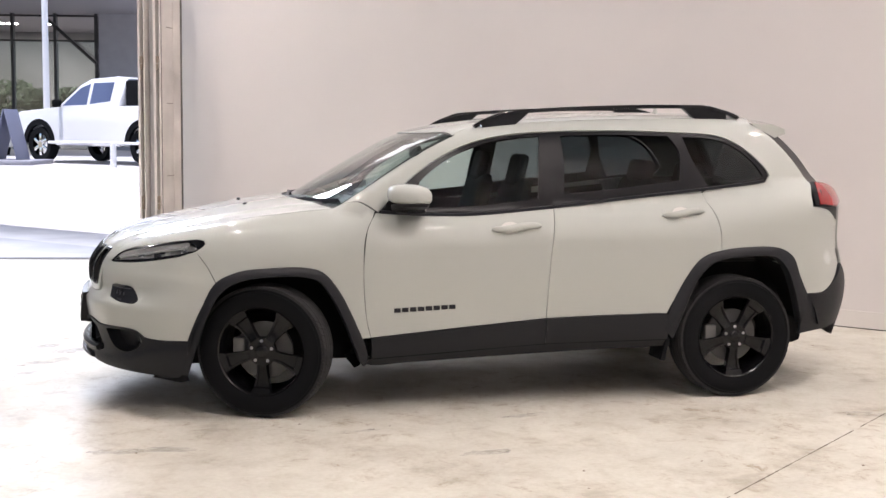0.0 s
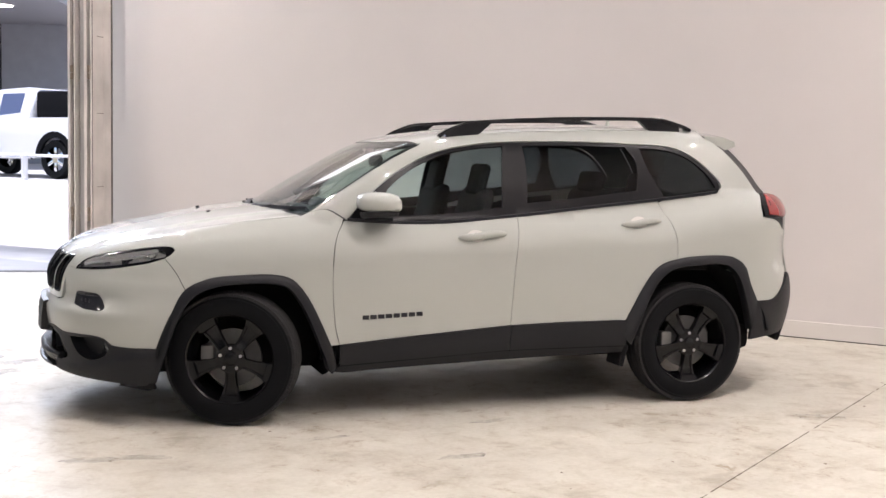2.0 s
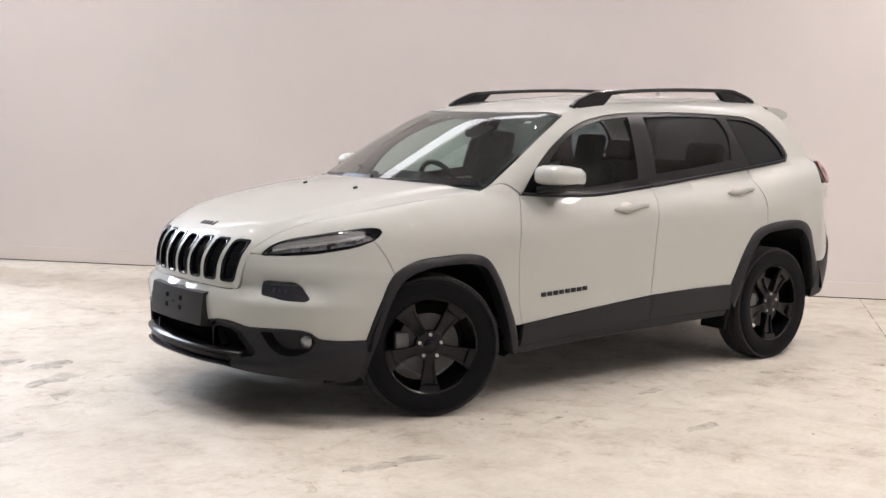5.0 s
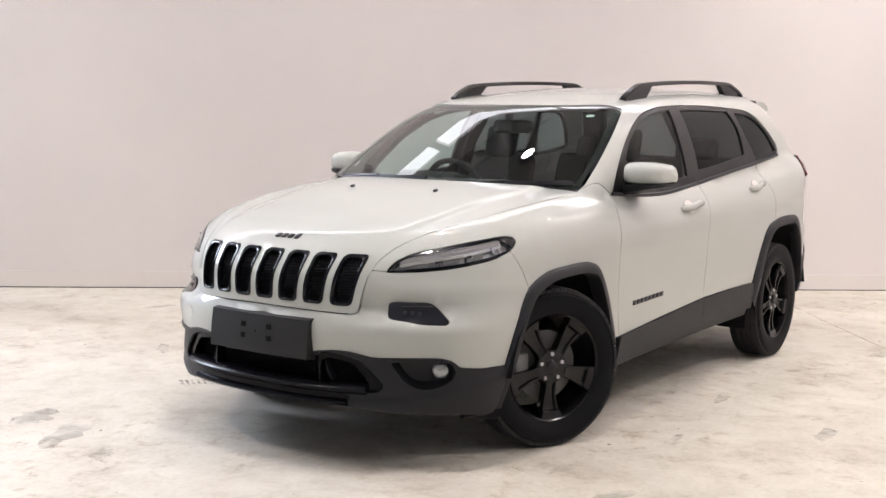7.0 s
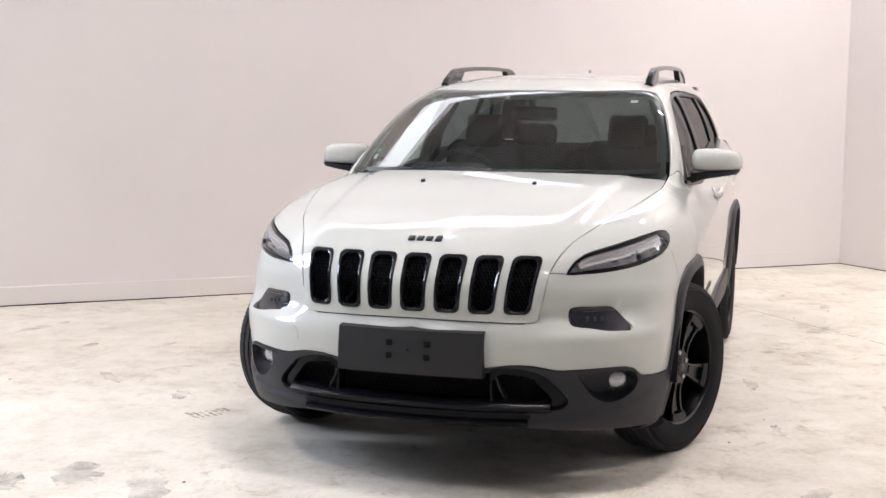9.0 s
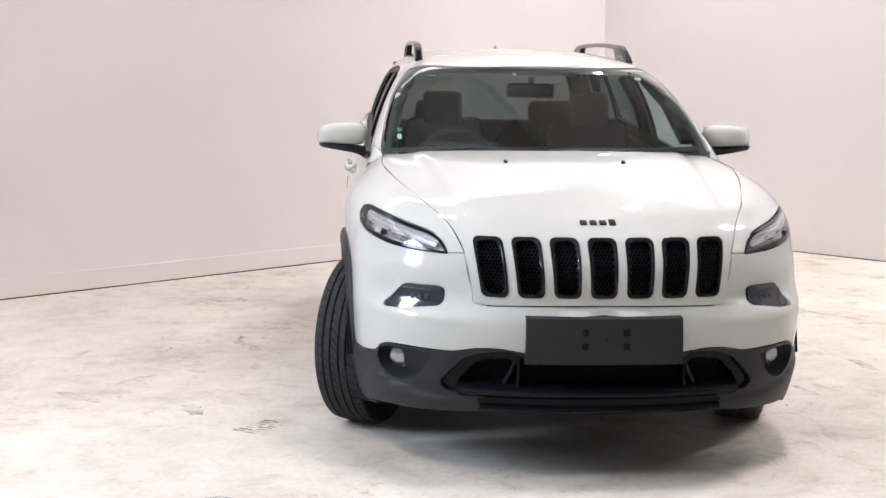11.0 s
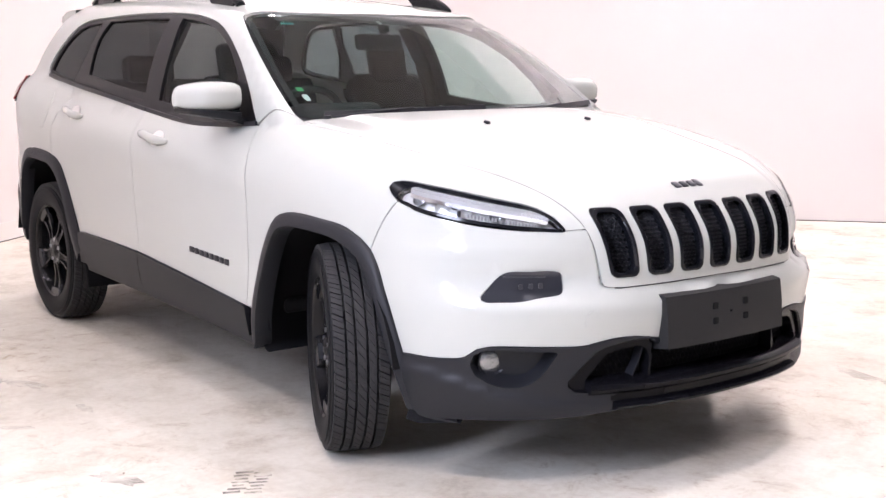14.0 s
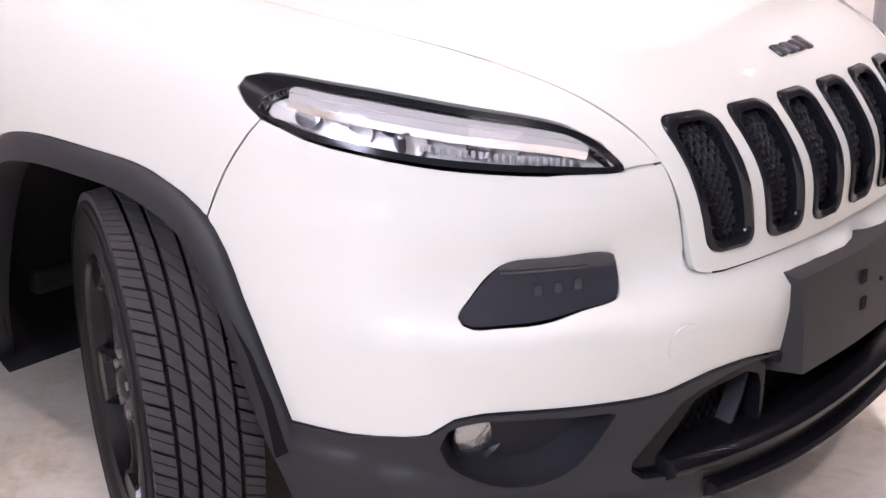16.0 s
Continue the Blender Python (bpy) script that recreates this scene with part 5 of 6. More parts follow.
# a pod at each end of the intake: gloss frame, recess, slanting divider
pod_hole = from_front(straight(POD + POD[:1], 0.015)[:-1])
pod_edge = np.vstack([from_front(straight([(0.287, 0.466)] + INTAKE[2:12] + [(0.29, 0.328)]))])
for s in SIDES:
    frame_ob = sheet("intake_pod", [patch(lower_body, inset(pod_edge, (-1.0, 0, 0), 0.002), (-1.0, 0.12, 0), holes=[pod_hole], cell=0.02, offset=-0.010, flange=0.045, mirror=s)], M_PIANO, intake, "gloss black frame round a side intake")
    bm = bmesh.new()
    ring = from_front(straight(INTAKE[2:12]))
    sweep(bm, [tuple(p * (1, s, 1) + (0.004, 0, 0)) for p in ring], circle(0.007, 8), up=(-1, 0, 0))
    part("intake_bezel", bm, M_PIANO, intake, "gloss black intake bezel")
    bm = bmesh.new()
    path = curve(from_front([(0.300, 0.452), (0.318, 0.40), (0.345, 0.352)]))
    sweep(bm, [tuple(p * (1, s, 1) + (0.042, 0, 0)) for p in path], [(-0.004, -0.016), (0.004, -0.016), (0.003, 0.014), (-0.003, 0.014)], up=(-1, 0, 0))
    part("intake_divider", bm, M_SATIN, intake, "black angled divider")


def nose_strip(name, half, sect, mat, label, n=33):
    """A strip that follows the nose: section points of height and depth, drawn back towards its ends."""
    bm = bmesh.new()
    cols = []
    for y in np.linspace(-half, half, n):
        b = from_front([(y, z) for z, _ in sect])
        cols.append([bm.verts.new(p + np.array((dx, 0, 0))) for p, (_, dx) in zip(b, sect)])
    for p, q in zip(cols, cols[1:]):
        for k in range(len(sect) - 1):
            bm.faces.new((p[k], p[k + 1], q[k + 1], q[k]))
    bm.faces.new(cols[0])
    bm.faces.new(cols[-1][::-1])
    return part(name, bm, mat, car, label, 40)


# gloss ledge along the foot of the intake, hollow below it, and the chin lip
nose_strip("intake_ledge", 0.500, [(0.366, 0.055), (0.360, 0.006), (0.352, -0.014), (0.342, -0.023), (0.331, -0.022), (0.322, -0.011), (0.315, 0.006), (0.313, 0.05)], M_PIANO, "gloss black ledge along the foot of the intake")
nose_strip("chin_panel", 0.432, [(0.328, 0.03), (0.326, -0.006), (0.312, -0.007), (0.300, -0.008), (0.290, 0.0), (0.288, 0.04)], M_PIANO, "gloss black panel above the chin lip")
nose_strip("chin_spoiler", 0.425, [(0.300, 0.02), (0.298, -0.012), (0.293, -0.028), (0.284, -0.034), (0.275, -0.030), (0.269, -0.012), (0.264, 0.06), (0.262, 0.14)], M_PIANO, "black chin lip under the intake")
for s in SIDES:
    bm = bmesh.new()
    path = [(-0.58, s * 0.765, 0.219), (-0.50, s * 0.79, 0.204), (-0.44, s * 0.82, 0.196), (-0.41, s * 0.84, 0.206)]
    sweep(bm, curve(path).tolist(), [(-0.012, 0.0), (0.012, 0.0), (0.005, 0.04), (-0.005, 0.04)])
    part("air_deflector", bm, M_DARK, car, "black deflector ahead of the wheel")

# number-plate holder, blank
bm = bmesh.new()
cols = []
for y in np.linspace(-0.272, 0.272, 13):
    bow = 0.014 * (y / 0.272) ** 2
    prof = [(-0.905, 0.616), (-0.972 + bow, 0.606), (-0.982 + bow, 0.54), (-0.987 + bow, 0.449), (-0.91, 0.440)]
    cols.append([bm.verts.new((x, y, z)) for x, z in prof])
for p, q in zip(cols, cols[1:]):
    for k in range(4):
        bm.faces.new((p[k], p[k + 1], q[k + 1], q[k]))
bm.faces.new(cols[0])
bm.faces.new(cols[-1][::-1])
es = [e for e in bm.edges if len(e.link_faces) == 2 and e.calc_face_angle() > 0.6]
bmesh.ops.bevel(bm, geom=es, offset=0.005, segments=2, affect="EDGES", profile=0.5)
holder = part("plate_holder", bm, material("holder_plastic", (0.014, 0.014, 0.0145), 0.55, spec=0.3, bump=0.2, scale=600), car, "blank black number-plate holder")
for y in (-0.071, 0.071):
    for z in (0.560, 0.513):
        bm = bmesh.new()
        box(bm, (0.0025, 0.022, 0.022), pose(-0.981 - 0.06 * (0.54 - z), y, z), 0.003)
        part("plate_hole", bm, M_DARK, holder)
bm = bmesh.new()
cyl(bm, 0.004, 0.006, pose(-0.983, 0.0, 0.537, 0, 90, 0), 10)
part("plate_boss", bm, M_DARK, holder)

# headlights
D_HL = (-0.62, 0.70, 0.35)
hl = curve(np.vstack([HL_TOP[:-1], HL_LOW[:-1]]), 0.010, True)
hl_out = inset(hl, D_HL, 0.002)
lens_line = inset(hl, D_HL, 0.012)
shift = np.clip((hl[:, 0] + 0.40) / 0.10, 0, 1)[:, None]
lens_line = lens_line + shift * np.array((-0.062, 0.034, -0.016))
hl_t, hl_b = curve(HL_TOP, 0.01), curve(HL_LOW[::-1], 0.01)


def hl_point(t, v, deep):
    a, b = hl_t[int(t * (len(hl_t) - 1))], hl_b[int(t * (len(hl_b) - 1))]
    p = onto(body, (b + (a - b) * v)[None], np.array(D_HL) / np.linalg.norm(D_HL), 0.3)
    return p[0] - gradient(body, p)[0] * deep


for s in SIDES:
    lamp = sheet("headlight", [patch(body, hl_out, D_HL, holes=[lens_line], cell=0.012, offset=0.001, flange=0.02, mirror=s)], M_GLOSS, car, "slim headlight with a gloss black surround")
    ob = sheet("lens", [patch(body, lens_line, D_HL, cell=0.04, offset=0.0015, flange=0, mirror=s)], M_LENS, lamp, "clear lens")
    ob.visible_shadow = False
    sheet("reflector", [patch(body, lens_line, D_HL, cell=0.03, offset=-0.028, flange=-0.026, mirror=s)], M_LAMP, lamp, "silvery reflector")
    for v, size, mat, nm, lift in ((0.80, 0.0045, M_FROST, "indicator_strip", 0.008), (0.66, 0.0045, M_FROST, "indicator_strip", 0.008), (0.52, 0.0055, M_CHROME, "light_guide", 0.010)):
        bm = bmesh.new()
        sweep(bm, [tuple(hl_point(t, v, lift) * (1, s, 1)) for t in np.linspace(0.16, 0.90, 26)], [(-size, -0.006), (size, -0.006), (size, 0.006), (-size, 0.006)])
        part(nm, bm, mat, lamp)
    rnd = random.Random(7)
    for k in range(8):
        p = hl_point(0.20 + 0.072 * k, 0.60 if k % 2 else 0.36, 0.022)
        nrm = gradient(body, p[None])[0] * (1, s, 1) + np.array([rnd.uniform(-0.45, 0.45) for _ in range(3)])
        bm = bmesh.new()
        lathe(bm, [(0.0, 0.0), (0.010, 0.0015), (0.017, 0.005), (0.0185, 0.009)], 14, Matrix.Translation(p * (1, s, 1)) @ Vector(nrm).to_track_quat("Y", "Z").to_matrix().to_4x4())
        part("reflector_bowl", bm, M_LAMP if k % 3 else M_REFLECT, lamp, "small silvery reflector bowl")
    for k in range(22):
        bm = bmesh.new()
        t = 0.50 + 0.0175 * k
        p = hl_point(t, 0.28, 0.014)
        box(bm, (0.006, 0.006, 0.012), Matrix.Translation(p * (1, s, 1)) @ pose(0, 0, 0, 0, 0, -38 * s), 0.002)
        part("led_cell", bm, M_FROST, lamp, "small bright LED cell")
    bm = bmesh.new()
    p = hl_point(0.44, 0.30, 0.014)
    box(bm, (0.045, 0.012, 0.022), Matrix.Translation(p * (1, s, 1)) @ pose(0, 0, 0, 0, 0, -38 * s), 0.004)
    part("lamp_block", bm, M_SATIN, lamp, "dark block inside the lamp")

def lens_form(p):
    return lower_body(p, bonnet_nose, 0.013)


M_DIM = material("dim_led", (0.021, 0.022, 0.027), 0.3)
# daytime lamps in the bumper: smoked lens over a dark pocket
for s in SIDES:
    ob = sheet("driving_lamp", [patch(lens_form, inset(drl_loop, D_BUMP, 0.0015), D_BUMP, cell=0.02, offset=-0.006, flange=0.012, mirror=s)], M_FOGLENS, car, "dark smoked driving lamp")
    ob.visible_shadow = False
    for k in range(3):
        bm = bmesh.new()
        p = from_front([(0.606 + 0.024 * k, 0.652 - 0.002 * k)], lens_form)[0] + (0.005, 0, 0)
        box(bm, (0.0022, 0.013, 0.016), Matrix.Translation(p * (1, s, 1)) @ pose(0, 0, 0, 0, 8, -34 * s), 0.002)
        part("led_cell", bm, M_DIM, ob)
    bm = bmesh.new()
    bar = from_front([(y, 0.676) for y in np.linspace(0.59, 0.69, 8)], lens_form) + (0.004, 0, 0)
    sweep(bm, [tuple(q * (1, s, 1) + (0.002, 0, 0)) for q in bar], [(-0.003, -0.002), (0.003, -0.002), (0.003, 0.002), (-0.003, 0.002)])
    part("led_bar", bm, M_DIM, ob)

# towing-eye cover, washer jets, wipers, badges
disc = from_front([(0.493 + 0.030 * math.cos(a), 0.552 + 0.031 * math.sin(a)) for a in np.linspace(0, 2 * math.pi, 36, endpoint=False)])
sheet("tow_cover", [patch(lower_body, disc, D_BUMP, cell=0.02, offset=0.0009, flange=0.004)], M_PAINT, car, "round white towing-eye cover")
for s in SIDES:
    p = top3([(-0.068, s * 0.245)])[0]
    bm = bmesh.new()
    box(bm, (0.022, 0.016, 0.014), pose(p[0], p[1], p[2] + 0.004, 0, -14, 0), 0.004)
    part("washer_jet", bm, M_SATIN, car, "small black washer jet")


def wiper(y0, y1, name):
    bm = bmesh.new()
    ys = np.linspace(y0, y1, 13)
    tilt = np.linspace(0.0, 0.025, 13)
    pts = onto(greenhouse, np.array([(0.203 + 0.36 * y * y + t, y, 1.13) for y, t in zip(ys, tilt)]), np.array((0, 0, 1.0)), 0.5)
    sweep(bm, [tuple(p + np.array((-0.004, 0, 0.002))) for p in pts], [(-0.010, -0.008), (0.010, -0.008), (0.003, 0.010), (-0.003, 0.010)])
    arm = part(name, bm, M_SATIN, car, "black wiper blade resting on the screen")
    bm = bmesh.new()
    a, b = pts[0] + np.array((-0.03, 0, -0.012)), pts[6] + np.array((-0.010, 0, 0.012))
    sweep(bm, [tuple(a), tuple(a * 0.6 + b * 0.4 + np.array((0, 0, 0.002))), tuple(b)], circle(0.006, 8))
    part("arm", bm, M_SATIN, arm)
    bm = bmesh.new()
    cyl(bm, 0.015, 0.02, Matrix.Translation(a), 16)
    part("pivot", bm, M_SATIN, arm)


wiper(0.66, 0.02, "wiper")
wiper(-0.12, -0.70, "wiper")

# badges as plain dark bars
badge_y = np.linspace(-0.052, 0.052, 4)
for k, y in enumerate(badge_y):
    p = top3([(-0.788, y)])[0]
    bm = bmesh.new()
    box(bm, (0.040 if k == 0 else 0.030, 0.026, 0.008), pose(p[0] + (0.006 if k == 0 else 0), p[1], p[2] + 0.002, 0, -26, 0), 0.004)
    part("bonnet_badge", bm, M_SATIN, car, "plain dark badge piece on the bonnet")
for s in SIDES:
    for k in range(8):
        x, z = 0.690 + 0.0435 * k, 0.5585 + 0.0018 * k
        p = side3([(x, z)])[0]
        bm = bmesh.new()
        box(bm, (0.036, 0.006, 0.024), pose(p[0], s * (p[1] + 0.002), p[2]), 0.003)
        part("door_badge", bm, M_SATIN, car, "plain dark badge piece on the door")

# door handles
for s in SIDES:
    for x0, x1, z0, z1 in ((1.215, 1.500, 0.990, 1.008), (2.225, 2.490, 1.060, 1.080)):
        path = [(x0, z0), (x0 * 0.7 + x1 * 0.3, z0 + 0.004), (x0 * 0.3 + x1 * 0.7, z1 + 0.002), (x1, z1)]
        c = curve(side3(path, lower_body), 0.02)
        t = np.linspace(0, 1, len(c))
        bm = bmesh.new()
        lift = 0.004 + 0.024 * np.sin(math.pi * t) ** 0.6
        sweep(bm, [tuple((p + np.array((0, l, 0.0))) * (1, s, 1)) for p, l in zip(c, lift)], circle(0.014, 12, 0.021), scales=[0.3 + 0.7 * math.sin(math.pi * u) ** 0.3 for u in t])
        h = part("door_handle", bm, M_PAINT, car, "white pull handle")
        mid_p = c[int(len(c) * 0.42)]
        bm = bmesh.new()
        cyl(bm, 0.036, 0.004, Matrix.Translation(mid_p * (1, s, 1) + np.array((0, 0.001 * s, 0.0))) @ pose(0, 0, 0, 90 + 28 * s, 0, 0) @ Matrix.Diagonal((1.5, 1, 1, 1)), 24)
        part("handle_cup", bm, material("cup_paint", (0.60, 0.585, 0.55), 0.4) if "cup_paint" not in bpy.data.materials else bpy.data.materials["cup_paint"], h, "shadowed finger cup")
# fuel flap outline on the right rear quarter
fl = [(2.67, 1.02), (2.69, 1.13), (2.74, 1.165), (2.83, 1.16), (2.86, 1.12), (2.85, 1.02), (2.80, 0.985), (2.71, 0.985)]
sheet("fuel_flap", [patch(body, curve(side3(fl), 0.02, True), SIDE, cell=0.05, offset=0.0015, flange=0.004)], M_PAINT, car, "white fuel flap")


# door mirrors
def mirror(s):
    bm = bmesh.new()
    nx, ny = 13, 12
    rows = []
    cx, cy, cz = 0.748, 0.930, 1.180
    for i in range(nx):
        u = -1 + 2 * i / (nx - 1)
        row = []
        w = (1 - abs(u) ** 4.5) ** (1 / 2.6) if abs(u) < 1 else 0
        for j in range(ny * 2):
            a = math.pi * j / ny
            p = 3.2
            ca, sa = math.cos(a), math.sin(a)
            r = (abs(ca) ** p + abs(sa) ** p) ** (-1 / p)
            front = 0.118 * (0.60 + 0.40 * (1 - u * u) ** 0.5)
            x = cx + (0.088 if ca > 0 else front) * r * ca * (0.35 + 0.65 * w)
            z = cz + (0.058 if sa > 0 else 0.050) * r * sa * (0.45 + 0.55 * w) * (1.0 - 0.16 * max(u, 0) ** 1.5 if sa > 0 else 1.0)
            row.append(bm.verts.new((x + (0.030 * u * u if u > 0 else -0.012 * u * u), s * (cy + 0.115 * u), max(z - 0.010 * max(u, 0) ** 2, 1.134 + 0.009 * (u - 0.2)))))
        rows.append(row)
    for p, q in zip(rows, rows[1:]):
        for k in range(ny * 2):
            bm.faces.new((p[k], p[(k + 1) % (ny * 2)], q[(k + 1) % (ny * 2)], q[k]))
    bm.faces.new(rows[0][::-1])
    bm.faces.new(rows[-1])
    cap = part("door_mirror", bm, M_PAINT, car, "white-capped door mirror with a black foot", 60)
    bm = bmesh.new()
    rim = [(0.690, 0.815), (0.655, 0.87), (0.645, 0.95), (0.665, 1.015), (0.70, 1.038), (0.825, 1.036), (0.838, 1.0), (0.842, 0.815)]
    lo = [bm.verts.new((x * 0.94 + 0.045, s * (y * 0.94 + 0.052), 1.104 + 0.16 * (y - 0.93))) for x, y in rim]
    hi = [bm.verts.new((x, s * y, 1.1325 + 0.078 * (y - 0.953))) for x, y in rim]
    bm.faces.new(lo[::-1] if s > 0 else lo)
    bm.faces.new(hi if s > 0 else hi[::-1])
    for k in range(len(rim)):
        j = (k + 1) % len(rim)
        bm.faces.new((lo[k], lo[j], hi[j], hi[k]))
    bmesh.ops.bevel(bm, geom=[e for e in bm.edges if e.calc_length() > 0.04], offset=0.005, segments=2, affect="EDGES", profile=0.5)
    part("mirror_base", bm, M_CLAD, cap, "black lower shell of the mirror", 40)
    bm = bmesh.new()
    sweep(bm, curve([(0.765, s * 0.775, 1.086), (0.765, s * 0.82, 1.092), (0.762, s * 0.87, 1.108)]).tolist(), [(-0.085, -0.016), (0.065, -0.016), (0.065, 0.014), (-0.085, 0.010)])
    part("mirror_foot", bm, M_CLAD, cap, "black mirror arm")
    bm = bmesh.new()
    box(bm, (0.004, 0.17, 0.080), pose(0.828, s * 0.925, 1.184), 0.002)
    part("mirror_glass", bm, M_CHROME, cap, "mirror glass")
    bm = bmesh.new()
    tri = side3([(0.612, 1.086), (0.735, 1.10), (0.84, 1.24), (0.76, 1.225)])
    f = bm.faces.new([bm.verts.new(p * (1, s, 1) + np.array((0, 0.002 * s, 0))) for p in tri])
    bmesh.ops.solidify(bm, geom=[f], thickness=0.006)
    part("mirror_sail", bm, M_TRIM, cap, "black sail panel")


for s in SIDES:
    mirror(s)


# roof rails
def roof_rail(s):
    base = onto(greenhouse, np.array([(x, 0.548, 1.6) for x in np.linspace(1.20, 2.84, 42)]), np.array((0, 0, 1.0)), 0.4)
    t = np.linspace(0, 1, 42)
    h = 0.060 * np.minimum(1, np.minimum(t / 0.11, (1 - t) / 0.13)) ** 0.75 + 0.004
    bm = bmesh.new()
    top = [(b[0], s * (b[1] - 0.005), b[2] + q) for b, q in zip(base, h)]
    sweep(bm, top, [(-0.019, -0.010), (0.019, -0.010), (0.021, 0.002), (0.013, 0.012), (-0.013, 0.012), (-0.021, 0.002)])
    rail = part("roof_rail", bm, M_GLOSS, car, "black raised roof rail", 50)
    for k0, k1 in ((1, 8), (33, 40)):
        bm = bmesh.new()
        ks = range(k0, k1)
        lo = [[bm.verts.new((base[k][0], s * (base[k][1] + o), base[k][2] - 0.006)) for k in ks] for o in (-0.022, 0.014)]
        hi = [[bm.verts.new((top[k][0], s * (base[k][1] + o - 0.004), top[k][2] - 0.004)) for k in ks] for o in (-0.019, 0.012)]
        m = len(lo[0])
        for row, by in ((lo, -0.035), (hi, 0.045)):
            for v in (row[0][-1 if k0 == 1 else 0], row[1][-1 if k0 == 1 else 0]):
                v.co.x += by if k0 == 1 else -by
        for a, b in ((lo[0], hi[0]), (hi[1], lo[1]), (hi[0], hi[1]), (lo[1], lo[0])):
            for k in range(m - 1):
                bm.faces.new((a[k], a[k + 1], b[k + 1], b[k]))
        for k in (0, m - 1):
            bm.faces.new((lo[0][k], hi[0][k], hi[1][k], lo[1][k]))
        part("rail_foot", bm, M_GLOSS, rail)


for s in SIDES:
    roof_rail(s)
bm = bmesh.new()
lathe(bm, [(0.0, 0.055), (0.006, 0.05), (0.016, 0.02), (0.028, 0.0)], 16, pose(2.55, 0.0, 1.632, 90, 0, 0))
part("aerial", bm, M_PAINT, car, "small white roof aerial")

# tail: tailgate, glass, spoiler, lights, bumper
def tail_sheet(name, f, yz, mat, label, off=0.0, holes=(), flange=0.012):
    p = np.array([(3.4, y, z) for y, z in yz])
    o = curve(onto(f, p, np.array((1.0, 0, 0)), 0.9), 0.05)
    o = np.vstack([o, (o * (1, -1, 1))[::-1]])
    keep = [0] + [k for k in range(1, len(o)) if np.linalg.norm(o[k] - o[k - 1]) > 1e-3]
    o = o[keep]
    if np.linalg.norm(o[0] - o[-1]) < 1e-3:
        o = o[:-1]
    return sheet(name, [patch(f, o, (1.0, 0, 0.25), cell=0.07, offset=off, flange=flange)], mat, car, label)


tail_sheet("tailgate", lower_body, [(0.0, 0.62), (0.45, 0.62), (0.60, 0.66), (0.66, 0.80), (0.70, 1.02), (0.66, 1.16), (0.0, 1.19)], M_PAINT, "white tailgate")
tail_sheet("rear_screen", greenhouse, [(0.0, 1.17), (0.66, 1.17), (0.66, 1.30), (0.60, 1.44), (0.53, 1.55), (0.0, 1.56)], glass("rear_glass", (0.16, 0.17, 0.17)), "black tailgate glass")
tail_sheet("rear_bumper", lower_body, [(0.0, 0.30), (0.60, 0.30), (0.70, 0.34), (0.72, 0.5), (0.66, 0.60), (0.0, 0.61)], M_CLAD, "black lower rear bumper", 0.01)
for s in SIDES:
    o = loop(side3([(3.11, 0.36), (3.21, 0.372), (3.36, 0.386), (3.50, 0.42)]), side3([(3.50, 0.42), (3.52, 0.55), (3.52, 0.66), (3.44, 0.755)]), side3([(3.44, 0.755), (3.36, 0.66), (3.279, 0.60), (3.153, 0.593)]), side3([(3.153, 0.593), (3.115, 0.48), (3.11, 0.36)]))
    sheet("rear_corner", [patch(body, o, (0.6, 0.8, 0), cell=0.05, offset=0.01, flange=0.02, mirror=s)], M_CLAD, car, "black rear bumper corner")
    o = side3([(3.195, 1.242), (3.30, 1.235), (3.40, 1.20)])
    q = side3([(3.44, 1.12), (3.35, 1.10), (3.185, 1.108)])
    lamp_o = np.vstack([curve(o), curve(q)])
    ob = sheet("tail_light", [patch(body, lamp_o, (0.6, 0.8, 0.15), cell=0.04, offset=0.008, flange=0.03, mirror=s)], M_GLOSS, car, "tail light in a gloss black frame")
    red = np.vstack([curve(side3([(3.225, 1.236), (3.30, 1.229), (3.39, 1.196)])), curve(side3([(3.43, 1.125), (3.35, 1.108), (3.218, 1.118)]))])
    sheet("lens", [patch(body, red, (0.6, 0.8, 0.15), cell=0.03, offset=0.014, flange=0.012, mirror=s)], M_RED, ob, "red lens")
for s in SIDES:
    bm = bmesh.new()
    hs = curve(side3(HATCH)) + (0.004, -0.006, 0)
    a = [bm.verts.new(p * (1, s, 1)) for p in hs]
    b = [bm.verts.new((p + np.array((0.125, -0.13, 0.0))) * (1, s, 1)) for p in hs]
    for k in range(len(a) - 1):
        bm.faces.new((a[k], a[k + 1], b[k + 1], b[k]))
    part("screen_side", bm, M_TRIM, car, "black trim beside the tailgate glass")
bm = bmesh.new()
cols = []
for y in np.linspace(-0.63, 0.63, 19):
    k = (y / 0.63) ** 2
    cols.append([bm.verts.new(v) for v in ((2.90 - 0.01 * k, y, 1.622 - 0.035 * k), (3.08 - 0.05 * k, y, 1.622 - 0.040 * k), (3.21 - 0.10 * k, y, 1.602 - 0.046 * k), (3.218 - 0.10 * k, y, 1.582 - 0.055 * k), (3.10 - 0.06 * k, y, 1.545 - 0.045 * k), (2.98, y, 1.53 - 0.03 * k))])
for p, q in zip(cols, cols[1:]):
    for k in range(5):
        bm.faces.new((p[k], p[k + 1], q[k + 1], q[k]))
bm.faces.new(cols[0])
bm.faces.new(cols[-1][::-1])
part("roof_spoiler", bm, M_PAINT, car, "white roof spoiler", 50)


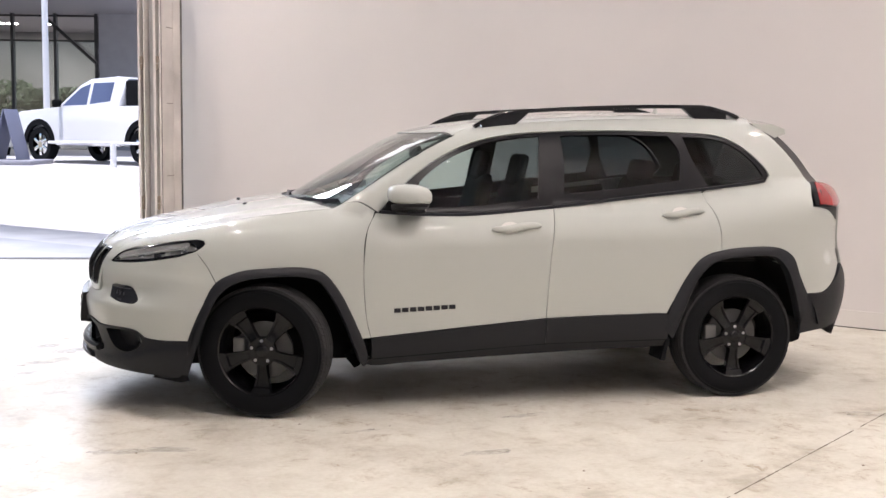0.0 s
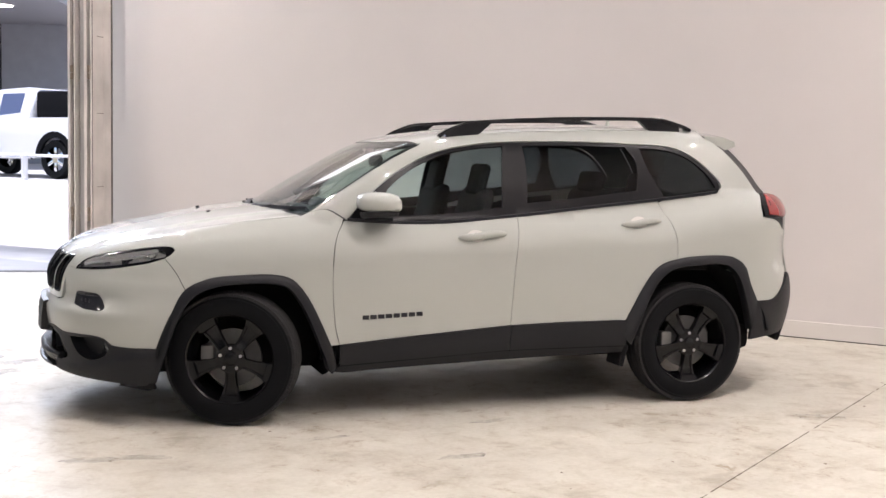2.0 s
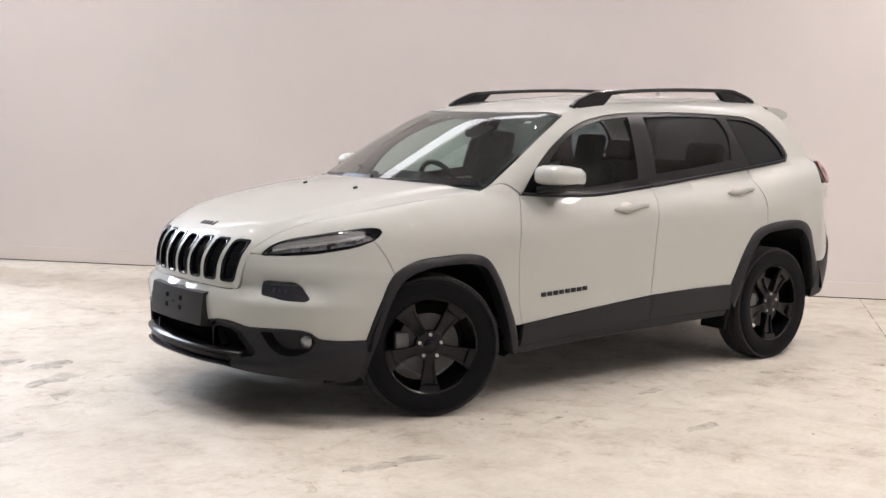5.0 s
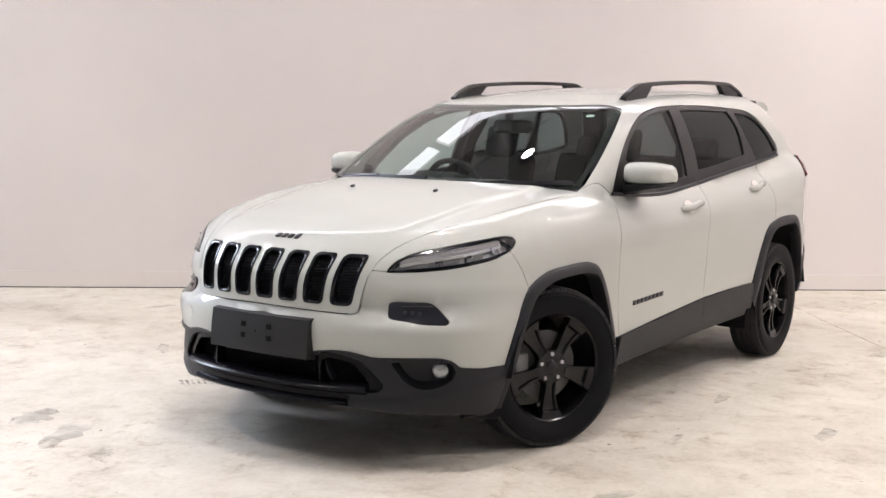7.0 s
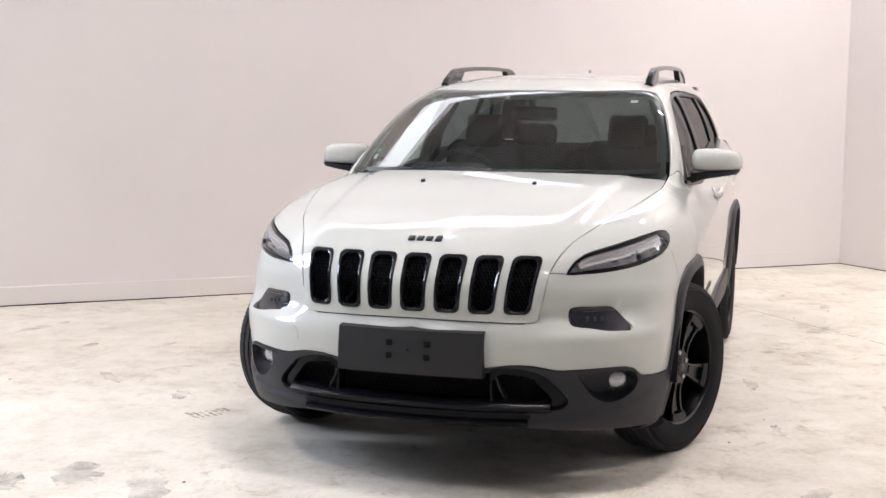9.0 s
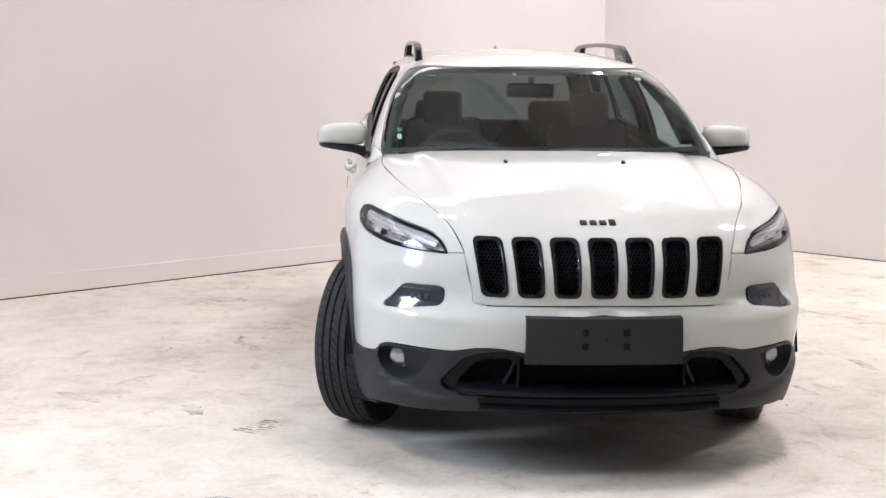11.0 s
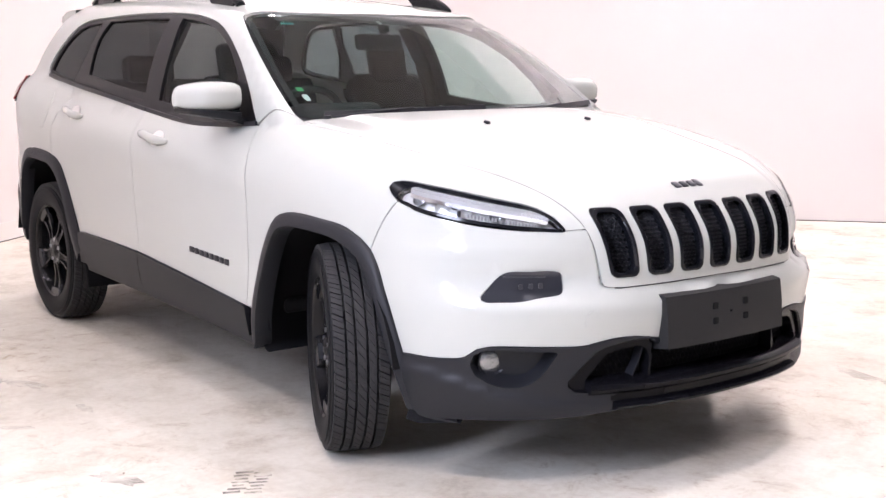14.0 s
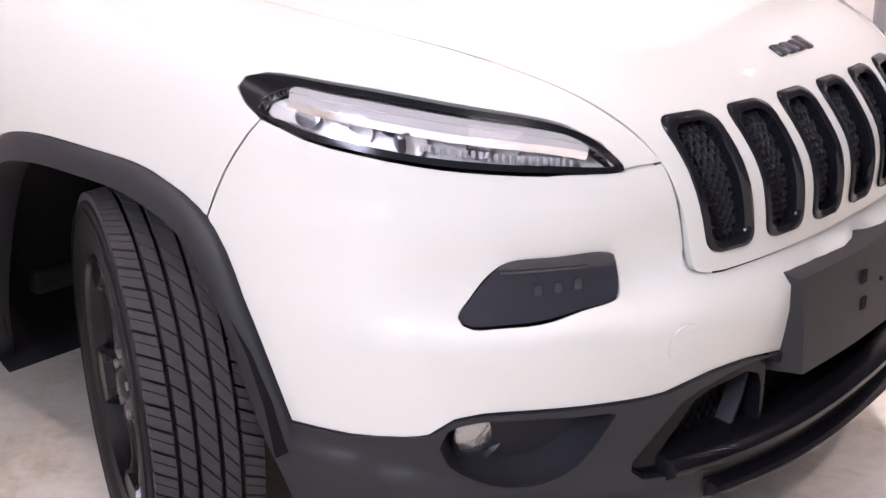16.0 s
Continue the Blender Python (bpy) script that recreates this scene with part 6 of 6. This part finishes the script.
# wheels
def tyre_profile():
    prof = [(0.232, -0.094), (0.262, -0.107), (0.305, -0.110), (0.332, -0.102), (0.337, -0.091), (0.3385, -0.07), (0.3385, 0.07), (0.337, 0.091), (0.332, 0.102), (0.305, 0.110), (0.262, 0.107), (0.232, 0.094)]
    return [(r, 0.9 * y - 0.011) for r, y in prof]


def wheel(m, s):
    """One wheel at the pose m, its outer face towards local -y."""
    bm = bmesh.new()
    lathe(bm, [(0.228, -0.075), (0.222, -0.03), (0.205, 0.0), (0.205, 0.095), (0.228, 0.1)], 56, m)
    hub = part("wheel", bm, M_RIM, car, "black multi-spoke alloy wheel", 40)
    bm = bmesh.new()
    lathe(bm, tyre_profile(), 96, m)
    tyre = part("tyre", bm, M_RUBBER, hub, "black road tyre")
    # tread blocks: five ribs with slanted sipes
    bm = bmesh.new()
    ribs = [(-0.098, -0.059, 16, 116), (-0.052, -0.025, 26, 72), (-0.018, 0.016, 36, 66), (0.023, 0.051, 36, 72), (0.058, 0.098, 16, 116)]
    for r, (y0, y1, slant, n) in enumerate(ribs):
        for k in range(n):
            a0 = 2 * math.pi * (k + 0.35 * (r % 2)) / n
            da = 2 * math.pi / n * ((0.74 if k % 2 else 0.90) if r in (0, 4) else 0.89)
            sk = -1.5 * math.tan(radians(slant)) * (y1 - y0) / 0.35
            vs = []
            for rad, shrink in ((0.336, 0.0), (0.3535, 0.0012)):
                for yy, off in ((y0 + shrink, 0.0), (y1 - shrink, sk)):
                    drop = 0.0 if abs(yy) < 0.07 else 0.22 * (abs(yy) - 0.07)
                    for aa in (a0 + off, a0 + da + off):
                        vs.append(bm.verts.new(m @ Vector(((rad - drop) * math.cos(aa), 0.9 * yy - 0.011, (rad - drop) * math.sin(aa)))))
            a, b, c, d, e, f, g, h = vs
            for q in ((e, f, h, g), (a, b, f, e), (c, g, h, d), (a, e, g, c), (b, d, h, f)):
                bm.faces.new(q)
    tagged(part("tread", bm, material("tread_rubber", (0.030, 0.030, 0.031), 0.75, spec=0.2) if "tread_rubber" not in bpy.data.materials else bpy.data.materials["tread_rubber"], hub, "grooved tread blocks", smooth=0), kind="stuff")
    bm = bmesh.new()
    lathe(bm, [(0.322, -0.107), (0.3205, -0.1105), (0.317, -0.1095)], 96, m)
    part("shoulder_line", bm, M_RUBBER, hub)
    # outer lip
    bm = bmesh.new()
    lathe(bm, [(0.224, -0.070), (0.229, -0.094), (0.237, -0.101), (0.240, -0.095), (0.236, -0.085)], 72, m)
    part("rim_lip", bm, M_RIM, hub)
    for k in range(5):
        spin = m @ pose(0, 0, 0, 0, 72 * k + 36, 0)
        bm = bmesh.new()
        # spoke: narrow waist, spreading into a fork at the rim
        secs = [(0.030, 0.032, -0.078), (0.070, 0.031, -0.080), (0.085, 0.029, -0.079), (0.12, 0.032, -0.074), (0.165, 0.042, -0.074), (0.190, 0.049, -0.078), (0.196, 0.051, -0.086), (0.228, 0.064, -0.092)]
        rows = []
        for r, w, y in secs:
            dip = 0.009 if 0.08 < r < 0.193 else 0.0
            rows.append([bm.verts.new(spin @ Vector(v)) for v in ((-w, y + 0.012, r), (-w * 0.88, y, r), (-w * 0.62, y, r), (-w * 0.56, y + dip, r), (w * 0.56, y + dip, r), (w * 0.62, y, r), (w * 0.88, y, r), (w, y + 0.012, r), (w * 0.8, y + 0.05, r), (-w * 0.8, y + 0.05, r))])
        for p, q in zip(rows, rows[1:]):
            for j in range(10):
                bm.faces.new((p[j], p[(j + 1) % 10], q[(j + 1) % 10], q[j]))
        bm.faces.new(rows[0])
        bm.faces.new(rows[-1][::-1])
        part("spoke", bm, M_RIM, hub, "", 28)
        bm = bmesh.new()
        nut = m @ pose(0, 0, 0, 0, 72 * k, 0) @ pose(0, -0.073, 0.0575)
        cyl(bm, 0.0088, 0.022, nut @ pose(0, 0, 0, 90, 0, 0), 6)
        part("wheel_nut", bm, M_STEEL, hub, "bright wheel nut", 30)
        bm = bmesh.new()
        cyl(bm, 0.014, 0.006, nut @ pose(0, 0.006, 0, 90, 0, 0), 16)
        part("nut_seat", bm, M_DARK, hub)
    bm = bmesh.new()
    lathe(bm, [(0.0, -0.090), (0.022, -0.090), (0.029, -0.086), (0.034, -0.080), (0.075, -0.076), (0.078, -0.05)], 40, m)
    part("hub_cap", bm, M_RIM, hub, "black centre cap")
    bm = bmesh.new()
    lathe(bm, [(0.06, -0.03), (0.155, -0.03), (0.155, -0.012), (0.06, -0.012)], 48, m, closed=True)
    part("brake_disc", bm, M_DISC, hub, "steel brake disc")
    bm = bmesh.new()
    box(bm, (0.07, 0.06, 0.13), m @ pose(-0.135, -0.02, 0.0), 0.012)
    part("brake_calliper", bm, material("calliper_cast", (0.16, 0.16, 0.155), 0.5, metal=0.6) if "calliper_cast" not in bpy.data.materials else bpy.data.materials["calliper_cast"], hub, "grey brake calliper")


STEER = -24.0
for x, s, turn in ((0.0, -1, STEER), (0.0, 1, STEER), (2.70, -1, 0.0), (2.70, 1, 0.0)):
    wheel(pose(x, s * (0.795 if x else 0.790), 0.352, 0, 0, turn + (0 if s < 0 else 180)), s)

# ---- cabin ----
def soft(name, size, m, mat, parent, bevel=0.05, label=""):
    bm = bmesh.new()
    box(bm, size, m, bevel, 4)
    return part(name, bm, mat, parent, label, 60)


soft("dashboard", (0.46, 1.36, 0.20), pose(0.74, 0, 0.98, 0, 12, 0), M_CABIN, car, 0.07, "black dashboard")
soft("instrument_hood", (0.24, 0.40, 0.10), pose(0.80, 0.37, 1.085, 0, 10, 0), M_CABIN, car, 0.04)
soft("cabin_floor", (2.5, 1.5, 0.06), pose(1.75, 0, 0.40), M_CABIN, car, 0.02)
soft("centre_console", (1.0, 0.24, 0.36), pose(1.25, 0, 0.58), M_CABIN, car, 0.04)
bm = bmesh.new()
wheel_m = pose(1.00, 0.37, 1.03, 0, 66, 0)
n = 40
rings = [[bm.verts.new(wheel_m @ Vector(((0.185 + 0.016 * math.cos(b)) * math.cos(a), (0.185 + 0.016 * math.cos(b)) * math.sin(a), 0.016 * math.sin(b)))) for b in [2 * math.pi * j / 8 for j in range(8)]] for a in [2 * math.pi * k / n for k in range(n)]]
for k in range(n):
    for j in range(8):
        bm.faces.new((rings[k][j], rings[(k + 1) % n][j], rings[(k + 1) % n][(j + 1) % 8], rings[k][(j + 1) % 8]))
sw = part("steering_wheel", bm, M_CABIN, car, "black steering wheel")
soft("wheel_boss", (0.13, 0.17, 0.05), wheel_m, M_CABIN, sw, 0.02)
for a in (90, 270, 0):
    soft("wheel_spoke", (0.16, 0.04, 0.02), wheel_m @ pose(0, 0, 0, 0, 0, a) @ pose(0.11, 0, 0), M_CABIN, sw, 0.006)
for s in SIDES:
    seat = soft("front_seat", (0.52, 0.50, 0.18), pose(1.18, 0.39 * s, 0.66, 0, -8, 0), M_FABRIC, car, 0.06, "black cloth front seat")
    soft("backrest", (0.10, 0.44, 0.60), pose(1.435, 0.39 * s, 0.96, 0, 16, 0), M_FABRIC, seat, 0.07)
    soft("headrest", (0.065, 0.21, 0.20), pose(1.505, 0.40 * s, 1.295, 0, 14, 0), M_FABRIC, seat, 0.03)
    soft("rear_headrest", (0.10, 0.27, 0.15), pose(2.62, 0.36 * s, 1.27, 0, 12, 0), M_FABRIC, car, 0.04)
    bm = bmesh.new()
    sweep(bm, [(0.62, 0.70 * s, 1.16), (0.85, 0.665 * s, 1.33), (1.06, 0.60 * s, 1.455)], [(-0.03, -0.015), (0.03, -0.015), (0.03, 0.015), (-0.03, 0.015)])
    part("pillar_trim", bm, M_CABIN, car)
    bm = bmesh.new()
    sweep(bm, [(1.60, 0.745 * s, 1.08), (1.62, 0.70 * s, 1.30), (1.63, 0.60 * s, 1.48)], [(-0.05, -0.01), (0.05, -0.01), (0.05, 0.01), (-0.05, 0.01)], up=(0, 1, 0))
    part("pillar_trim", bm, M_CABIN, car)
    soft("door_card", (1.9, 0.04, 0.62), pose(1.55, 0.785 * s, 0.76), M_CABIN, car, 0.015)
for s in SIDES:
    soft("luggage_trim", (0.62, 0.03, 0.44), pose(2.99, 0.655 * s, 1.00), M_CABIN, car, 0.012)
seat = soft("rear_bench", (0.5, 1.28, 0.18), pose(2.32, 0, 0.68, 0, -8, 0), M_FABRIC, car, 0.06, "black cloth rear bench")
soft("bench_back", (0.16, 1.28, 0.56), pose(2.57, 0, 0.95, 0, 18, 0), M_FABRIC, seat, 0.06)
soft("luggage_floor", (0.9, 1.2, 0.05), pose(3.0, 0, 0.78), M_CABIN, car, 0.02)
lin = np.array([(0.99, 0.0, 1.5), (1.12, 0.50, 1.5), (1.5, 0.53, 1.55), (2.8, 0.53, 1.57), (2.86, 0.0, 1.57)])
l_half = np.vstack([curve(lin[:2]), curve(lin[1:4])[1:], curve(lin[3:])[1:]])
sheet("headliner", [patch(greenhouse, np.vstack([l_half, (l_half * (1, -1, 1))[::-1][1:-1]]), (-0.1, 0, 1.0), cell=0.12, offset=-0.03, flange=0)], M_LINER, car, "grey headliner")
bm = bmesh.new()
box(bm, (0.03, 0.24, 0.07), pose(0.98, 0.0, 1.395, 0, 10, 0), 0.02, 3)
mir = part("interior_mirror", bm, M_CABIN, car, "black interior mirror")
bm = bmesh.new()
box(bm, (0.05, 0.03, 0.05), pose(0.94, 0.0, 1.455, 0, 20, 0), 0.01)
part("mirror_stalk", bm, M_CABIN, mir)


def sticker(name, y0, z0, w, h, mat, label):
    p = np.array([(0.6, y0 - w / 2, z0 - h / 2), (0.6, y0 + w / 2, z0 - h / 2), (0.6, y0 + w / 2, z0 + h / 2), (0.6, y0 - w / 2, z0 + h / 2)])
    o = onto(greenhouse, p, np.array((-1.0, 0, 0)), 0.8)
    sheet(name, [patch(greenhouse, curve(np.vstack([o, o[:1]]), 0.02)[:-1], (-0.6, 0, 0.8), cell=0.05, offset=-0.007, flange=0)], mat, screen, label)


sticker("sticker", 0.665, 1.215, 0.022, 0.014, material("green_sticker", (0.03, 0.35, 0.12), 0.5), "small green sticker")
sticker("sticker", 0.665, 1.185, 0.016, 0.022, material("white_sticker", (0.75, 0.75, 0.72), 0.5), "small white sticker")
sticker("sticker", -0.52, 1.462, 0.035, 0.012, bpy.data.materials["white_sticker"], "small white sticker")
sticker("sticker", 0.50, 1.468, 0.05, 0.006, material("teal_sticker", (0.05, 0.30, 0.28), 0.5), "narrow teal sticker")
sticker("sticker", 0.10, 1.478, 0.016, 0.014, bpy.data.materials["white_sticker"], "small white sticker")

# ---- marks and bits on the floor ----
def stain_material(name, color, strength):
    m = material(name, color, 0.6)
    nt = m.node_tree
    t, x, n, r, co = (nt.nodes.new(k) for k in ("ShaderNodeBsdfTransparent", "ShaderNodeMixShader", "ShaderNodeTexNoise", "ShaderNodeMapRange", "ShaderNodeTexCoord"))
    n.inputs["Scale"].default_value, n.inputs["Detail"].default_value, n.inputs["Roughness"].default_value = 5.0, 7, 0.68
    r.inputs[1].default_value, r.inputs[2].default_value, r.inputs[3].default_value, r.inputs[4].default_value = 0.40, 0.72, 0.0, strength
    nt.links.new(co.outputs["Object"], n.inputs["Vector"])
    nt.links.new(n.outputs["Fac"], r.inputs[0])
    nt.links.new(r.outputs[0], x.inputs[0])
    nt.links.new(t.outputs[0], x.inputs[1])
    nt.links.new(nt.nodes["Principled BSDF"].outputs[0], x.inputs[2])
    nt.links.new(x.outputs[0], nt.nodes["Material Output"].inputs[0])
    return m


M_PRINT = stain_material("tyre_print", (0.30, 0.25, 0.20), 0.6)
M_STAIN = stain_material("floor_stain", (0.30, 0.27, 0.235), 0.52)
rnd = random.Random(5)
bm = bmesh.new()
for k in range(7):
    for j in range(2):
        c = Matrix.Translation((-0.125, 1.25, 0.0010)) @ pose(0, 0, 0, 0, 0, -38)
        box(bm, (0.014 + rnd.uniform(-0.004, 0.004), 0.05 + rnd.uniform(-0.015, 0.01), 0.0008), c @ pose(-0.09 + 0.030 * k, 0.032 * (2 * j - 1) + rnd.uniform(-0.006, 0.006), 0, 0, 0, 12))
tagged(part("tyre_print", bm, M_PRINT, None, smooth=0), "faint brown tyre print on the concrete floor", "stain", kind="stuff")
# scuffs: place, length, width, heading
SCUFFS = [(-1.13, 1.28, 0.42, 0.20, 35), (-1.22, 0.92, 0.5, 0.16, 30), (0.16, 1.57, 0.22, 0.09, 20), (1.30, 2.30, 0.16, 0.07, 0), (1.08, 2.71, 0.24, 0.10, 10), (1.58, 3.36, 0.5, 0.10, -10), (0.88, 1.65, 0.16, 0.07, 40), (-1.30, 1.48, 0.3, 0.14, 20), (3.22, -1.45, 0.3, 0.12, -20), (4.20, -1.50, 0.3, 0.10, 0), (3.00, 1.74, 0.30, 0.20, 60), (1.54, 1.46, 0.45, 0.10, 15), (0.98, 1.37, 0.14, 0.06, 0), (0.38, 2.10, 0.3, 0.09, 50), (-0.77, -1.41, 0.3, 0.10, 0), (0.95, -1.77, 0.28, 0.11, 10), (0.95, -1.93, 0.14, 0.06, 0), (0.38, -1.26, 0.3, 0.06, 10), (1.38, -1.09, 0.4, 0.08, 10), (-1.86, -0.15, 0.28, 0.10, 30), (-0.69, 2.44, 0.3, 0.12, 0), (-1.35, 0.52, 0.26, 0.10, 50), (-0.52, -1.42, 0.34, 0.10, -15), (2.38, -0.10, 0.16, 0.05, 0), (-1.66, 2.45, 0.4, 0.12, 10), (1.62, 1.51, 0.16, 0.07, 0), (2.40, -3.50, 0.3, 0.10, 0), (-2.3, 0.2, 0.35, 0.16, 50)]
bm = bmesh.new()
for x, y, l, w, turn in SCUFFS:
    m = pose(x, y, 0.0012, 0, 0, turn)
    bm.faces.new([bm.verts.new(m @ Vector((l / 2 * q * math.cos(a), w / 2 * q * math.sin(a), 0))) for a, q in ((2 * math.pi * k / 26, rnd.uniform(0.55, 1.15)) for k in range(26))])
bmesh.ops.triangulate(bm, faces=list(bm.faces))
tagged(part("floor_scuffs", bm, M_STAIN, None, smooth=0), "brown-grey scuffs and worn patches on the concrete", "stain", kind="stuff")
# saw-cut joint, filled with dirt that has partly broken out
bm = bmesh.new()
b = 0.02
while b < 9.0:
    step = rnd.uniform(0.03, 0.12)
    w0, w1 = rnd.uniform(0.0015, 0.0055), rnd.uniform(0.0015, 0.0055)
    a0, a1 = 2.60 + 0.033 * b, 2.60 + 0.033 * (b + step)
    if rnd.random() < 0.9:
        bm.faces.new([bm.verts.new(plan(a, q, 0.0009)) for a, q in ((a0 - w0, b), (a0 + w0, b), (a1 + w1, b + step), (a1 - w1, b + step))])
    b += step
tagged(part("floor_joint", bm, material("joint_dirt", (0.13, 0.105, 0.085), 0.9), None, smooth=0), "dark crumbling saw-cut joint in the concrete floor", "joint", kind="structure")
bm = bmesh.new()
for k in range(70):
    x, y = rnd.uniform(-2.0, 5.5), rnd.uniform(-2.6, 3.2)
    if abs(y) < 1.0 and -1.1 < x < 3.8 or x > 5.2 - 0.9 * max(y, 0):
        continue
    r = rnd.uniform(0.004, 0.014)
    pts = [bm.verts.new((x + r * rnd.uniform(0.5, 1.3) * math.cos(a), y + r * rnd.uniform(0.4, 1.2) * math.sin(a), 0.002 + rnd.uniform(0, 0.004))) for a in (0.3, 1.4, 2.6, 3.9, 5.2)]
    bm.faces.new(pts)
tagged(part("floor_grit", bm, material("grit", (0.16, 0.12, 0.09), 0.8), None, smooth=0), "scattered dry grit and flakes on the floor", "debris", kind="stuff")
